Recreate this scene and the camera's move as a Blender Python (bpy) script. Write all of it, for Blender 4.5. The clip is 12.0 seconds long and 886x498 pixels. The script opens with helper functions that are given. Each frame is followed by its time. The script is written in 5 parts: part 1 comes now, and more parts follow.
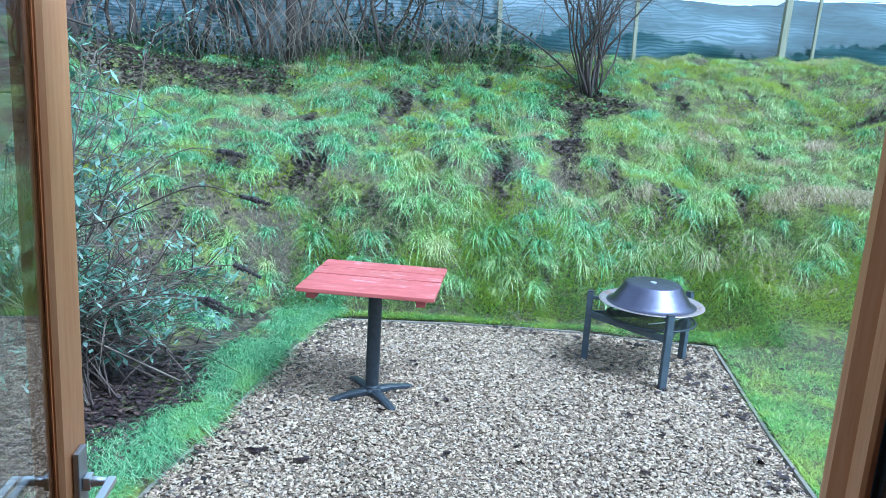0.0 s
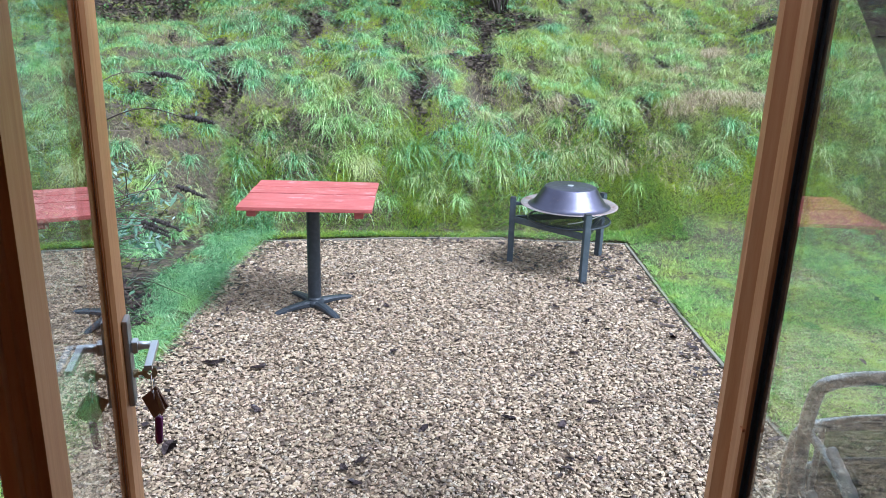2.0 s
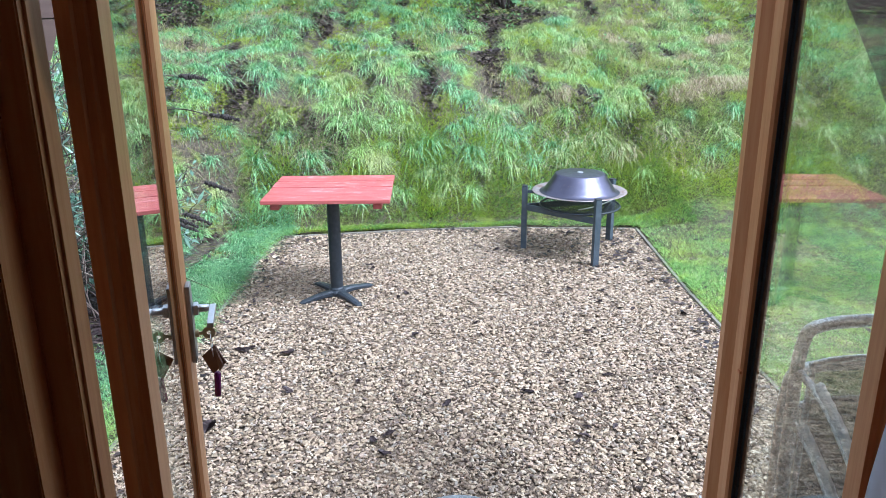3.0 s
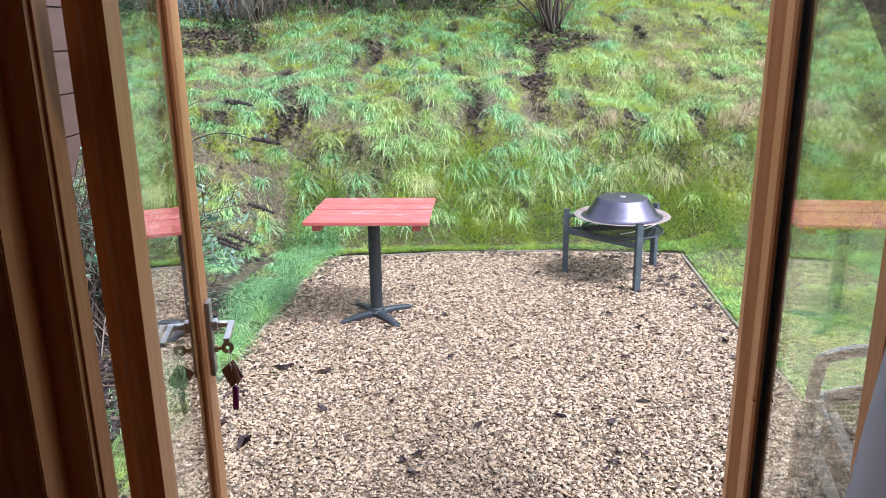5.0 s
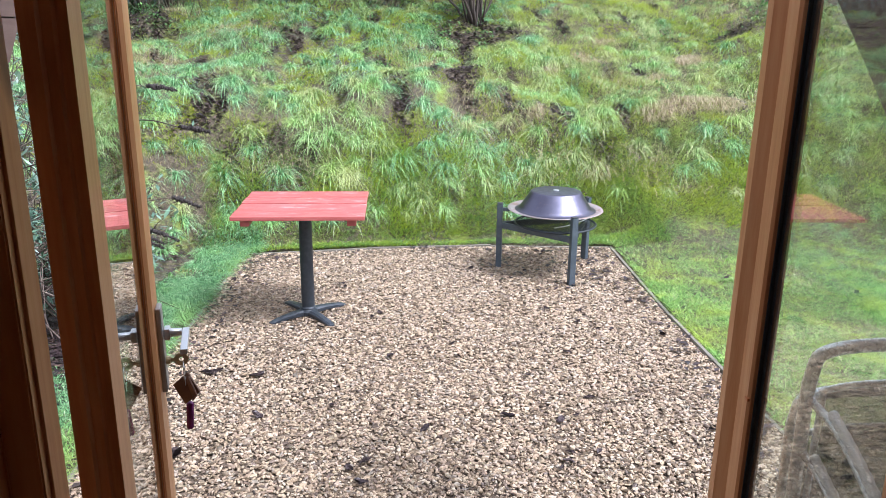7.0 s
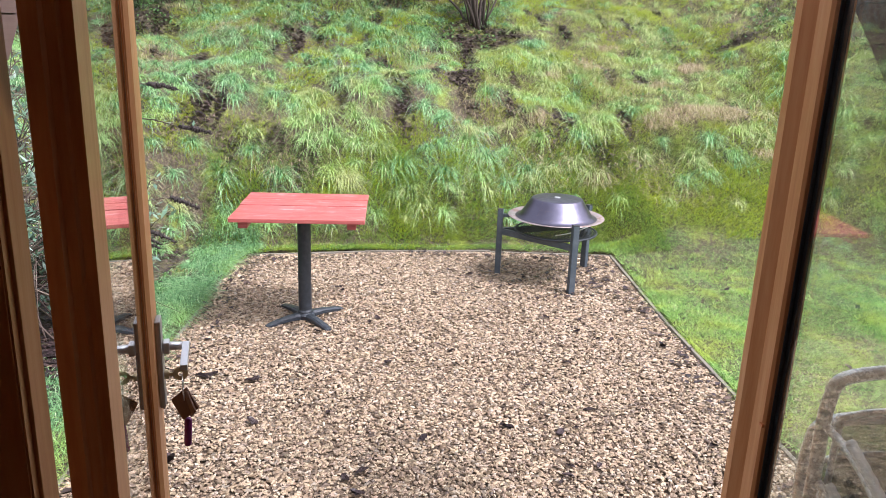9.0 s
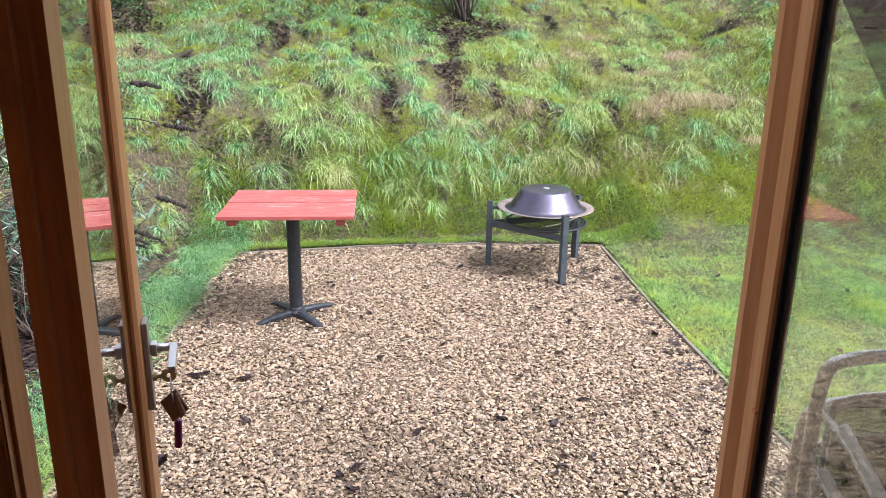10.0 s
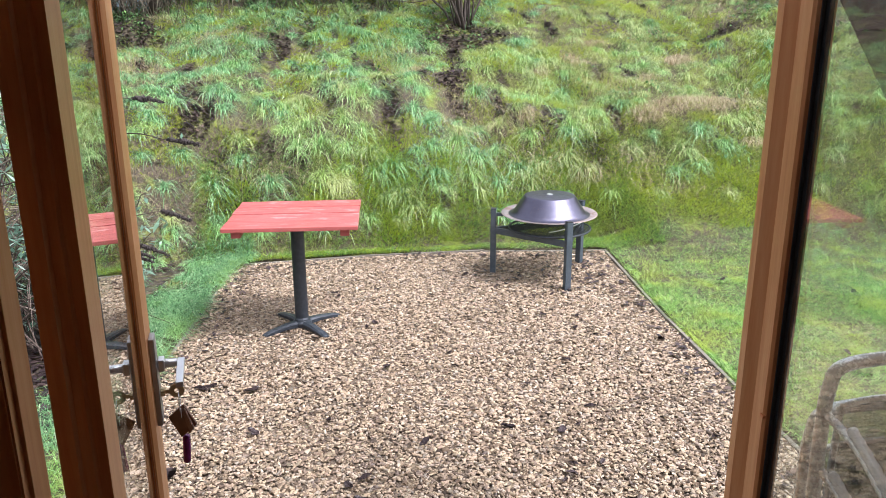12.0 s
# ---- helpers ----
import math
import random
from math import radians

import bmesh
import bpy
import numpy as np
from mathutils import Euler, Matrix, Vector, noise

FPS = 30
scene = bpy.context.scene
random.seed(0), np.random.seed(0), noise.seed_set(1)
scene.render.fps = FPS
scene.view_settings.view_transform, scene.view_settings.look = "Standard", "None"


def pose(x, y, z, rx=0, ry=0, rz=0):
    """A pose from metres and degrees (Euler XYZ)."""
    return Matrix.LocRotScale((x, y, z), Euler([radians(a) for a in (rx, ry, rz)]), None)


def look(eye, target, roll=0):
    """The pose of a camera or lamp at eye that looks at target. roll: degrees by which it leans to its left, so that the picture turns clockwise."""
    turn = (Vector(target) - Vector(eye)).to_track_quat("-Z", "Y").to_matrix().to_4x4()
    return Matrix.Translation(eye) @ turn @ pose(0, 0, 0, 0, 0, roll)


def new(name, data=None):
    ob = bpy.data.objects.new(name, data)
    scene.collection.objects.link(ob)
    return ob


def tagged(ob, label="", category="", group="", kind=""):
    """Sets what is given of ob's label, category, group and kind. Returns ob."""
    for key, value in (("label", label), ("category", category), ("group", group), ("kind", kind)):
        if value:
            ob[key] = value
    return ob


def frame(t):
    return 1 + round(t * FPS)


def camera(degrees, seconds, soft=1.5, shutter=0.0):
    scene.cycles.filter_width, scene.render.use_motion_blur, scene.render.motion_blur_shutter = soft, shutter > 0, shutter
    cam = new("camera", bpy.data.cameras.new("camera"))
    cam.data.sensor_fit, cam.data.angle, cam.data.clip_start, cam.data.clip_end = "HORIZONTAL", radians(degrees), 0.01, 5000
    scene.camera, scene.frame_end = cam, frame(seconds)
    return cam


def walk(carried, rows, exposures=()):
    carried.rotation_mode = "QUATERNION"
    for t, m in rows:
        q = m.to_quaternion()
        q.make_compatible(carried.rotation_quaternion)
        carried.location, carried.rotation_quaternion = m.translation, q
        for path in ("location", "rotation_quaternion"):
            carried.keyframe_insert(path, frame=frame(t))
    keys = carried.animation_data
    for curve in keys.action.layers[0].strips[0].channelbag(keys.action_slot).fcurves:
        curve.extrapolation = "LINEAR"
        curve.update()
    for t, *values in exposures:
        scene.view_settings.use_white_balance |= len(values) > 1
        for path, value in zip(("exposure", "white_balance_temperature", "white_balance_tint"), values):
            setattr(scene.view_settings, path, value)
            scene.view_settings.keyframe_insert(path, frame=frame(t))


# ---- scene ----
cam = camera(59.9, 12.0, soft=0.65)
ROWS = [
    (0, 0.0054, 0.0014, 1.8831, 1.327, -12.394, -3.432),
    (0.5, 0.0030, 0.0072, 1.8705, 0.647, -12.973, -3.372),
    (1, -0.0887, -0.0236, 1.8624, -0.468, -14.328, -2.212),
    (1.5, -0.1486, -0.0761, 1.8452, -4.307, -16.403, -1.657),
    (2, -0.1405, -0.2550, 1.8378, -6.041, -17.456, -1.723),
    (2.5, -0.1201, -0.4027, 1.8279, -3.934, -17.708, -0.850),
    (3, -0.1824, -0.4505, 1.8262, -5.685, -17.573, 0.333),
    (3.2, -0.2100, -0.4570, 1.8262, -6.550, -17.380, 0.430),
    (4.8, -0.1200, -0.4985, 1.8367, -2.950, -15.680, 0.760),
    (5, -0.0871, -0.4997, 1.8372, -1.605, -15.857, 0.745),
    (5.5, -0.0560, -0.4887, 1.8366, -0.546, -16.459, 0.456),
    (6, -0.0508, -0.4828, 1.8363, -1.710, -16.727, 0.190),
    (6.5, -0.1138, -0.4332, 1.8247, -4.218, -16.389, 0.355),
    (7, -0.2299, -0.3310, 1.7935, -8.049, -16.227, -0.631),
    (7.2, -0.2600, -0.3220, 1.7930, -9.000, -16.150, -0.800),
    (9, -0.2547, -0.2680, 1.8060, -8.079, -16.138, -1.959),
    (9.5, -0.2518, -0.2507, 1.7991, -8.248, -16.721, -2.592),
    (10, -0.2479, -0.2564, 1.8042, -9.096, -16.622, -0.876),
    (10.5, -0.2436, -0.2525, 1.8047, -9.112, -16.535, 0.183),
    (11, -0.2455, -0.2489, 1.8089, -9.115, -16.450, 0.462),
    (11.5, -0.2404, -0.2505, 1.8083, -9.239, -16.238, 0.452),
    (12, -0.2483, -0.2594, 1.8121, -9.089, -16.095, 0.256),
]
walk(cam, [(t, pose(x, y, z, 90 + pitch, roll, yaw)) for t, x, y, z, yaw, pitch, roll in ROWS],
     exposures=[(0.0, 1.41, 4280, -2), (0.2, 1.40, 4520, -3), (0.4, 1.34, 5250, 3), (1.0, 1.23, 5350, 9), (1.5, 1.28, 5350, 10), (2.0, 1.36, 5050, 8), (3.0, 1.53, 5000, 8), (5.0, 1.67, 5550, 14), (6.5, 1.64, 5550, 14), (7.0, 1.57, 5500, 14), (9.0, 1.51, 5950, 18), (12.0, 1.50, 5850, 15)])

# ---- light: an overcast day ----
world = bpy.data.worlds.new("world")
scene.world = world
world.use_nodes = True
wn, wl = world.node_tree.nodes, world.node_tree.links
sky = wn.new("ShaderNodeTexSky")
sky.sky_type = 'NISHITA'
sky.sun_disc = False
sky.sun_elevation, sky.sun_rotation = radians(57), radians(124)
sky.dust_density = 4.0
pale = wn.new("ShaderNodeHueSaturation")
pale.inputs["Saturation"].default_value = 0.12
bg = wn["Background"]
bg.inputs["Strength"].default_value = 0.15
wl.new(sky.outputs[0], pale.inputs["Color"])
wl.new(pale.outputs[0], bg.inputs["Color"])
sun_data = bpy.data.lights.new("sun", 'SUN')
sun_data.energy, sun_data.angle, sun_data.color = 1.5, radians(13), (1.0, 0.97, 0.93)
sun = new("sun", sun_data)
sun.matrix_world = look((0, 0, 20), (-10.5, 7.2, 0))


# ---- materials ----
class Mat:
    """A node material in the making."""

    def __init__(self, name, rough=0.6, metal=0.0, spec=0.5):
        self.m = bpy.data.materials.new(name)
        self.m.use_nodes = True
        self.n, self.l = self.m.node_tree.nodes, self.m.node_tree.links
        self.p = self.n["Principled BSDF"]
        self.p.inputs["Roughness"].default_value = rough
        self.p.inputs["Metallic"].default_value = metal
        self.p.inputs["Specular IOR Level"].default_value = spec
        self.co = self.n.new("ShaderNodeTexCoord").outputs["Object"]

    def world_co(self):
        self.co = self.n.new("ShaderNodeNewGeometry").outputs["Position"]
        return self

    def scaled(self, sx, sy, sz):
        mp = self.n.new("ShaderNodeMapping")
        mp.inputs["Scale"].default_value = (sx, sy, sz)
        self.l.new(self.co, mp.inputs["Vector"])
        return mp.outputs[0]

    def noise(self, scale, detail=4, rough=0.6, co=None):
        t = self.n.new("ShaderNodeTexNoise")
        t.inputs["Scale"].default_value, t.inputs["Detail"].default_value, t.inputs["Roughness"].default_value = scale, detail, rough
        self.l.new(co or self.co, t.inputs["Vector"])
        return t.outputs["Fac"]

    def ramp(self, fac, stops):
        r = self.n.new("ShaderNodeValToRGB")
        e = r.color_ramp.elements
        while len(e) < len(stops):
            e.new(0.5)
        for el, (pos, col) in zip(e, stops):
            el.position, el.color = pos, (*col, 1)
        self.l.new(fac, r.inputs["Fac"])
        return r.outputs["Color"]

    def mix(self, fac, a, b, mode='MIX'):
        x = self.n.new("ShaderNodeMix")
        x.data_type, x.blend_type = 'RGBA', mode
        for sock, v in ((x.inputs["Factor"], fac), (x.inputs["A"], a), (x.inputs["B"], b)):
            if isinstance(v, bpy.types.NodeSocket):
                self.l.new(v, sock)
            elif isinstance(v, tuple):
                sock.default_value = (*v, 1)
            else:
                sock.default_value = v
        return x.outputs["Result"]

    def map(self, v, a, b, c=0.0, d=1.0):
        r = self.n.new("ShaderNodeMapRange")
        for i, w in enumerate((a, b, c, d)):
            r.inputs[i + 1].default_value = w
        self.l.new(v, r.inputs[0])
        return r.outputs[0]

    def island(self):
        return self.n.new("ShaderNodeNewGeometry").outputs["Random Per Island"]

    def each(self):
        return self.n.new("ShaderNodeObjectInfo").outputs["Random"]

    def bump(self, height, strength=0.3, dist=0.01):
        b = self.n.new("ShaderNodeBump")
        b.inputs["Strength"].default_value, b.inputs["Distance"].default_value = strength, dist
        self.l.new(height, b.inputs["Height"])
        self.l.new(b.outputs[0], self.p.inputs["Normal"])
        return self

    def color(self, c):
        if isinstance(c, tuple):
            self.p.inputs["Base Color"].default_value = (*c, 1)
        else:
            self.l.new(c, self.p.inputs["Base Color"])
        return self

    def roughness(self, v):
        self.l.new(v, self.p.inputs["Roughness"])
        return self

    def thin(self, col, share):
        """Lets part of the light through, as a leaf or a cloth does."""
        tr = self.n.new("ShaderNodeBsdfTranslucent")
        if isinstance(col, tuple):
            tr.inputs["Color"].default_value = (*col, 1)
        else:
            self.l.new(col, tr.inputs["Color"])
        mx = self.n.new("ShaderNodeMixShader")
        mx.inputs[0].default_value = share
        self.l.new(self.p.outputs[0], mx.inputs[1])
        self.l.new(tr.outputs[0], mx.inputs[2])
        self.l.new(mx.outputs[0], self.n["Material Output"].inputs["Surface"])
        return self


def wood_material(name, dark, mid, light, along=2, rough=0.42, knots=True):
    w = Mat(name, rough)
    s = [14.0, 14.0, 14.0]
    s[along] = 0.9
    grain = w.noise(4.0, 6, 0.65, w.scaled(*s))
    broad = w.noise(1.6, 3)
    c = w.ramp(grain, [(0.25, dark), (0.5, mid), (0.75, light)])
    c = w.mix(w.map(broad, 0.35, 0.75, 0, 0.35), c, mid)
    if knots:
        k = w.noise(1.0, 1, 0.4, w.scaled(*(7.0 if i != along else 3.2 for i in range(3))))
        c = w.mix(w.map(k, 0.70, 0.76, 0, 0.75), c, tuple(v * 0.3 for v in dark))
    w.color(c).bump(grain, 0.16, 0.004)
    return w.m


M_DOOR = wood_material("stained_softwood", (0.52, 0.195, 0.066), (0.65, 0.305, 0.120), (0.73, 0.405, 0.195))
M_FRAME = wood_material("dark_stained_frame", (0.46, 0.130, 0.037), (0.60, 0.205, 0.063), (0.69, 0.285, 0.100))
M_CLAD = wood_material("brown_cladding", (0.080, 0.044, 0.035), (0.100, 0.057, 0.046), (0.122, 0.072, 0.060), along=1, rough=0.55, knots=False)
M_LINING = wood_material("room_boards", (0.44, 0.265, 0.14), (0.54, 0.35, 0.195), (0.62, 0.43, 0.255), along=0, rough=0.5)
M_FLOOR = wood_material("floor_boards", (0.34, 0.20, 0.11), (0.44, 0.28, 0.16), (0.52, 0.35, 0.21), along=1, rough=0.45)
M_POST = wood_material("weathered_post", (0.17, 0.17, 0.11), (0.27, 0.26, 0.18), (0.36, 0.35, 0.25), rough=0.85)
M_EDGE = wood_material("wet_edging", (0.10, 0.086, 0.068), (0.18, 0.155, 0.122), (0.28, 0.25, 0.20), along=0, rough=0.7, knots=False)

t = Mat("red_painted_wood", 0.48)
s1 = t.noise(5.0, 5, 0.6, t.scaled(0.8, 9.0, 9.0))
wear = t.noise(7.0, 6, 0.7, t.scaled(1.0, 3.0, 3.0))
c = t.ramp(s1, [(0.3, (0.30, 0.062, 0.056)), (0.6, (0.40, 0.098, 0.086)), (0.8, (0.46, 0.145, 0.125))])
c = t.mix(t.map(wear, 0.56, 0.70, 0, 0.7), c, (0.62, 0.36, 0.33))
t.color(c).roughness(t.map(t.noise(3.0, 4), 0.35, 0.65, 0.28, 0.6)).bump(s1, 0.2, 0.003)
M_RED = t.m

t = Mat("black_powder_coat", 0.42)
c = t.mix(t.map(t.noise(30, 5), 0.45, 0.75, 0, 0.6), (0.022, 0.027, 0.034), (0.06, 0.066, 0.075))
t.color(c).bump(t.noise(220, 2), 0.12, 0.001)
M_BLACK = t.m

t = Mat("grey_painted_steel", 0.45)
c = t.mix(t.map(t.noise(22, 5), 0.4, 0.75, 0, 0.7), (0.048, 0.062, 0.075), (0.10, 0.115, 0.13))
t.color(c).bump(t.noise(160, 2), 0.1, 0.001)
M_LEG = t.m

t = Mat("tarnished_steel", 0.3, 1.0)
n1, n2, n3 = t.noise(5, 5), t.noise(26, 6, 0.7), t.noise(3.0, 5, 0.7, t.scaled(1.0, 1.0, 0.25))
c = t.mix(t.map(n1, 0.4, 0.7, 0, 0.6), (0.140, 0.132, 0.175), (0.085, 0.075, 0.100))
c = t.mix(t.map(n2, 0.58, 0.75, 0, 0.5), c, (0.30, 0.21, 0.18))
c = t.mix(t.map(n3, 0.60, 0.70, 0, 0.45), c, (0.25, 0.245, 0.28))
t.color(c).roughness(t.map(n2, 0.3, 0.7, 0.28, 0.44)).bump(n1, 0.12, 0.004)
M_STEEL = t.m

t = Mat("rusty_steel_rim", 0.42, 0.85)
n1 = t.noise(9, 6, 0.7)
t.color(t.ramp(n1, [(0.35, (0.44, 0.42, 0.40)), (0.52, (0.44, 0.35, 0.33)), (0.70, (0.28, 0.18, 0.12))])).roughness(t.map(n1, 0.3, 0.7, 0.3, 0.65))
M_RIM = t.m

t = Mat("brushed_nickel", 0.36, 0.85)
t.color(t.mix(t.noise(60, 3), (0.66, 0.66, 0.66), (0.80, 0.80, 0.80)))
M_NICKEL = t.m
t = Mat("dull_plate", 0.5, 0.6)
t.color(t.mix(t.noise(40, 4), (0.34, 0.335, 0.33), (0.46, 0.455, 0.445)))
M_PLATE = t.m
t = Mat("brass_key", 0.45, 0.6)
t.color(t.mix(t.noise(50, 3), (0.60, 0.47, 0.26), (0.74, 0.61, 0.38)))
M_BRASS = t.m
t = Mat("brown_leather", 0.5)
t.color(t.mix(t.noise(40, 5), (0.11, 0.048, 0.022), (0.20, 0.092, 0.045))).bump(t.noise(120, 3), 0.25, 0.002)
M_LEATHER = t.m
t = Mat("purple_plastic", 0.2)
t.color(t.mix(t.noise(30, 2), (0.13, 0.012, 0.10), (0.20, 0.03, 0.16)))
M_PURPLE = t.m
t = Mat("black_rubber", 0.6)
t.color(t.mix(t.noise(40, 2), (0.012, 0.012, 0.012), (0.03, 0.03, 0.03)))
M_RUBBER = t.m
t = Mat("wet_grey_tube", 0.2, 0.45)
n1 = t.noise(70, 5, 0.7)
t.color(t.mix(n1, (0.62, 0.64, 0.67), (0.84, 0.86, 0.89))).roughness(t.map(n1, 0.3, 0.7, 0.16, 0.38)).bump(n1, 0.2, 0.002)
M_TUBE = t.m
t = Mat("grey_strap", 0.18)
t.color(t.mix(t.noise(60, 3), (0.84, 0.85, 0.87), (0.90, 0.91, 0.92)))
M_STRAP = t.m
t = Mat("mesh_sling", 0.6)
n1 = t.noise(9.0, 5, 0.7, t.scaled(1.0, 1.0, 14.0))
c = t.ramp(n1, [(0.3, (0.035, 0.037, 0.040)), (0.55, (0.085, 0.089, 0.096)), (0.75, (0.22, 0.23, 0.25))])
t.color(c).bump(n1, 0.3, 0.002)
holes = t.n.new("ShaderNodeBsdfTransparent")
net = t.n.new("ShaderNodeMixShader")
net.inputs[0].default_value = 0.42
t.l.new(t.p.outputs[0], net.inputs[1])
t.l.new(holes.outputs[0], net.inputs[2])
t.l.new(net.outputs[0], t.n["Material Output"].inputs["Surface"])
M_SLING = t.m
t = Mat("grey_curtain", 0.9)
n1 = t.noise(300, 2)
t.color(t.mix(t.noise(6, 3), (0.72, 0.72, 0.78), (0.80, 0.80, 0.85))).bump(n1, 0.2, 0.001).thin((0.86, 0.86, 0.93), 0.72)
M_CURTAIN = t.m

t = Mat("window_glass", 0.0)
t.color((0.94, 0.975, 0.955))
t.p.inputs["Transmission Weight"].default_value = 1.0
t.p.inputs["IOR"].default_value = 1.5
M_GLASS = t.m

t = Mat("limestone_gravel", 0.58).world_co()
isl = t.island()
c = t.ramp(isl, [(0.0, (0.085, 0.058, 0.044)), (0.07, (0.180, 0.124, 0.086)), (0.22, (0.275, 0.192, 0.120)), (0.50, (0.362, 0.264, 0.166)), (0.68, (0.418, 0.320, 0.203)), (0.78, (0.315, 0.261, 0.202)), (0.88, (0.385, 0.262, 0.176)), (1.0, (0.505, 0.415, 0.295))])
c = t.mix(t.map(t.noise(75, 3), 0.5, 0.75, 0, 0.22), c, (0.19, 0.125, 0.075))
c = t.mix(t.map(t.noise(1.1, 4), 0.55, 0.75, 0, 0.22), c, (0.17, 0.13, 0.10))
t.color(c).bump(t.noise(160, 3), 0.25, 0.002)
M_STONE = t.m

t = Mat("gravel_grit", 0.85).world_co()
n1 = t.noise(110, 5, 0.7)
t.color(t.ramp(n1, [(0.3, (0.065, 0.045, 0.031)), (0.55, (0.155, 0.110, 0.072)), (0.75, (0.280, 0.210, 0.145))])).bump(n1, 0.8, 0.01)
M_GRIT = t.m

t = Mat("mossy_soil", 0.9).world_co()
n1, n2, n3 = t.noise(0.9, 5), t.noise(4.2, 6, 0.7), t.noise(38, 6, 0.75)
c = t.ramp(n3, [(0.3, (0.026, 0.018, 0.012)), (0.5, (0.070, 0.052, 0.031)), (0.72, (0.19, 0.145, 0.088))])
moss = t.ramp(n3, [(0.3, (0.085, 0.130, 0.018)), (0.7, (0.40, 0.47, 0.05))])
c = t.mix(t.map(n2, 0.50, 0.68, 0, 0.7), c, moss)
c = t.mix(t.map(n1, 0.58, 0.75, 0, 0.4), c, (0.16, 0.125, 0.07))
t.color(c).bump(n3, 0.9, 0.03)
M_SOIL = t.m


def blade_material(name, stops, patch, patch_col, share=0.3, rough=0.5, lo=0.48, hi=0.66):
    g = Mat(name, rough, spec=0.35).world_co()
    c = g.ramp(g.island(), stops)
    c = g.mix(g.map(g.noise(patch, 4), lo, hi, 0, 0.75), c, patch_col)
    g.color(c).thin(c, share)
    return g.m


M_TUSSOCK = blade_material("tussock_blades", [(0.0, (0.062, 0.160, 0.068)), (0.3, (0.145, 0.325, 0.132)), (0.65, (0.260, 0.480, 0.212)), (0.92, (0.430, 0.645, 0.330)), (1.0, (0.70, 0.74, 0.49))], 3.1, (0.33, 0.53, 0.16), share=0.22, lo=0.50, hi=0.64)
M_LIME = blade_material("fresh_tussock_blades", [(0.0, (0.130, 0.250, 0.075)), (0.3, (0.260, 0.440, 0.140)), (0.65, (0.400, 0.590, 0.215)), (0.92, (0.560, 0.710, 0.330)), (1.0, (0.76, 0.73, 0.48))], 3.1, (0.44, 0.56, 0.17), share=0.25)
M_OLIVE = blade_material("faded_tussock_blades", [(0.0, (0.095, 0.150, 0.050)), (0.35, (0.245, 0.365, 0.115)), (0.7, (0.400, 0.530, 0.190)), (0.9, (0.570, 0.630, 0.290)), (1.0, (0.78, 0.68, 0.45))], 3.1, (0.52, 0.53, 0.22), share=0.22, lo=0.50, hi=0.66)
M_LAWN = blade_material("short_blades", [(0.0, (0.085, 0.185, 0.055)), (0.35, (0.190, 0.355, 0.080)), (0.7, (0.305, 0.490, 0.115)), (0.92, (0.430, 0.585, 0.170)), (1.0, (0.64, 0.60, 0.36))], 3.4, (0.43, 0.51, 0.08), share=0.28, lo=0.48, hi=0.64)
M_THATCH = blade_material("thatch_blades", [(0.0, (0.095, 0.120, 0.042)), (0.3, (0.260, 0.345, 0.100)), (0.6, (0.450, 0.545, 0.170)), (0.85, (0.600, 0.620, 0.265)), (1.0, (0.76, 0.67, 0.45))], 2.2, (0.52, 0.60, 0.13), share=0.25, lo=0.47, hi=0.60)
M_MOSS = blade_material("moss_fronds", [(0.0, (0.260, 0.330, 0.025)), (0.5, (0.460, 0.540, 0.040)), (1.0, (0.640, 0.680, 0.080))], 5.0, (0.36, 0.50, 0.05), share=0.25)
M_STRAW = blade_material("dead_blades", [(0.0, (0.24, 0.17, 0.10)), (0.5, (0.46, 0.36, 0.22)), (1.0, (0.68, 0.58, 0.40))], 4.0, (0.34, 0.30, 0.14))
M_LEAVES = blade_material("grey_green_leaves", [(0.0, (0.07, 0.135, 0.085)), (0.4, (0.14, 0.235, 0.165)), (0.8, (0.24, 0.345, 0.265)), (1.0, (0.42, 0.50, 0.43))], 3.0, (0.17, 0.28, 0.16))
M_HERB = blade_material("herb_leaves", [(0.0, (0.055, 0.130, 0.035)), (0.6, (0.110, 0.235, 0.062)), (1.0, (0.20, 0.33, 0.10))], 2.0, (0.12, 0.24, 0.07))
M_IVY = blade_material("ivy_leaves", [(0.0, (0.018, 0.036, 0.016)), (0.6, (0.040, 0.080, 0.030)), (0.9, (0.080, 0.13, 0.05)), (1.0, (0.13, 0.10, 0.06))], 2.0, (0.05, 0.04, 0.03), share=0.1, rough=0.4)
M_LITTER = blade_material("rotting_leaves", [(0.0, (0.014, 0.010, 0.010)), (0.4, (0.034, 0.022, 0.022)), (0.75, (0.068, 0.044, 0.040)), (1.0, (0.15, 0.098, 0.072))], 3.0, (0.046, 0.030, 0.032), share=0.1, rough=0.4)

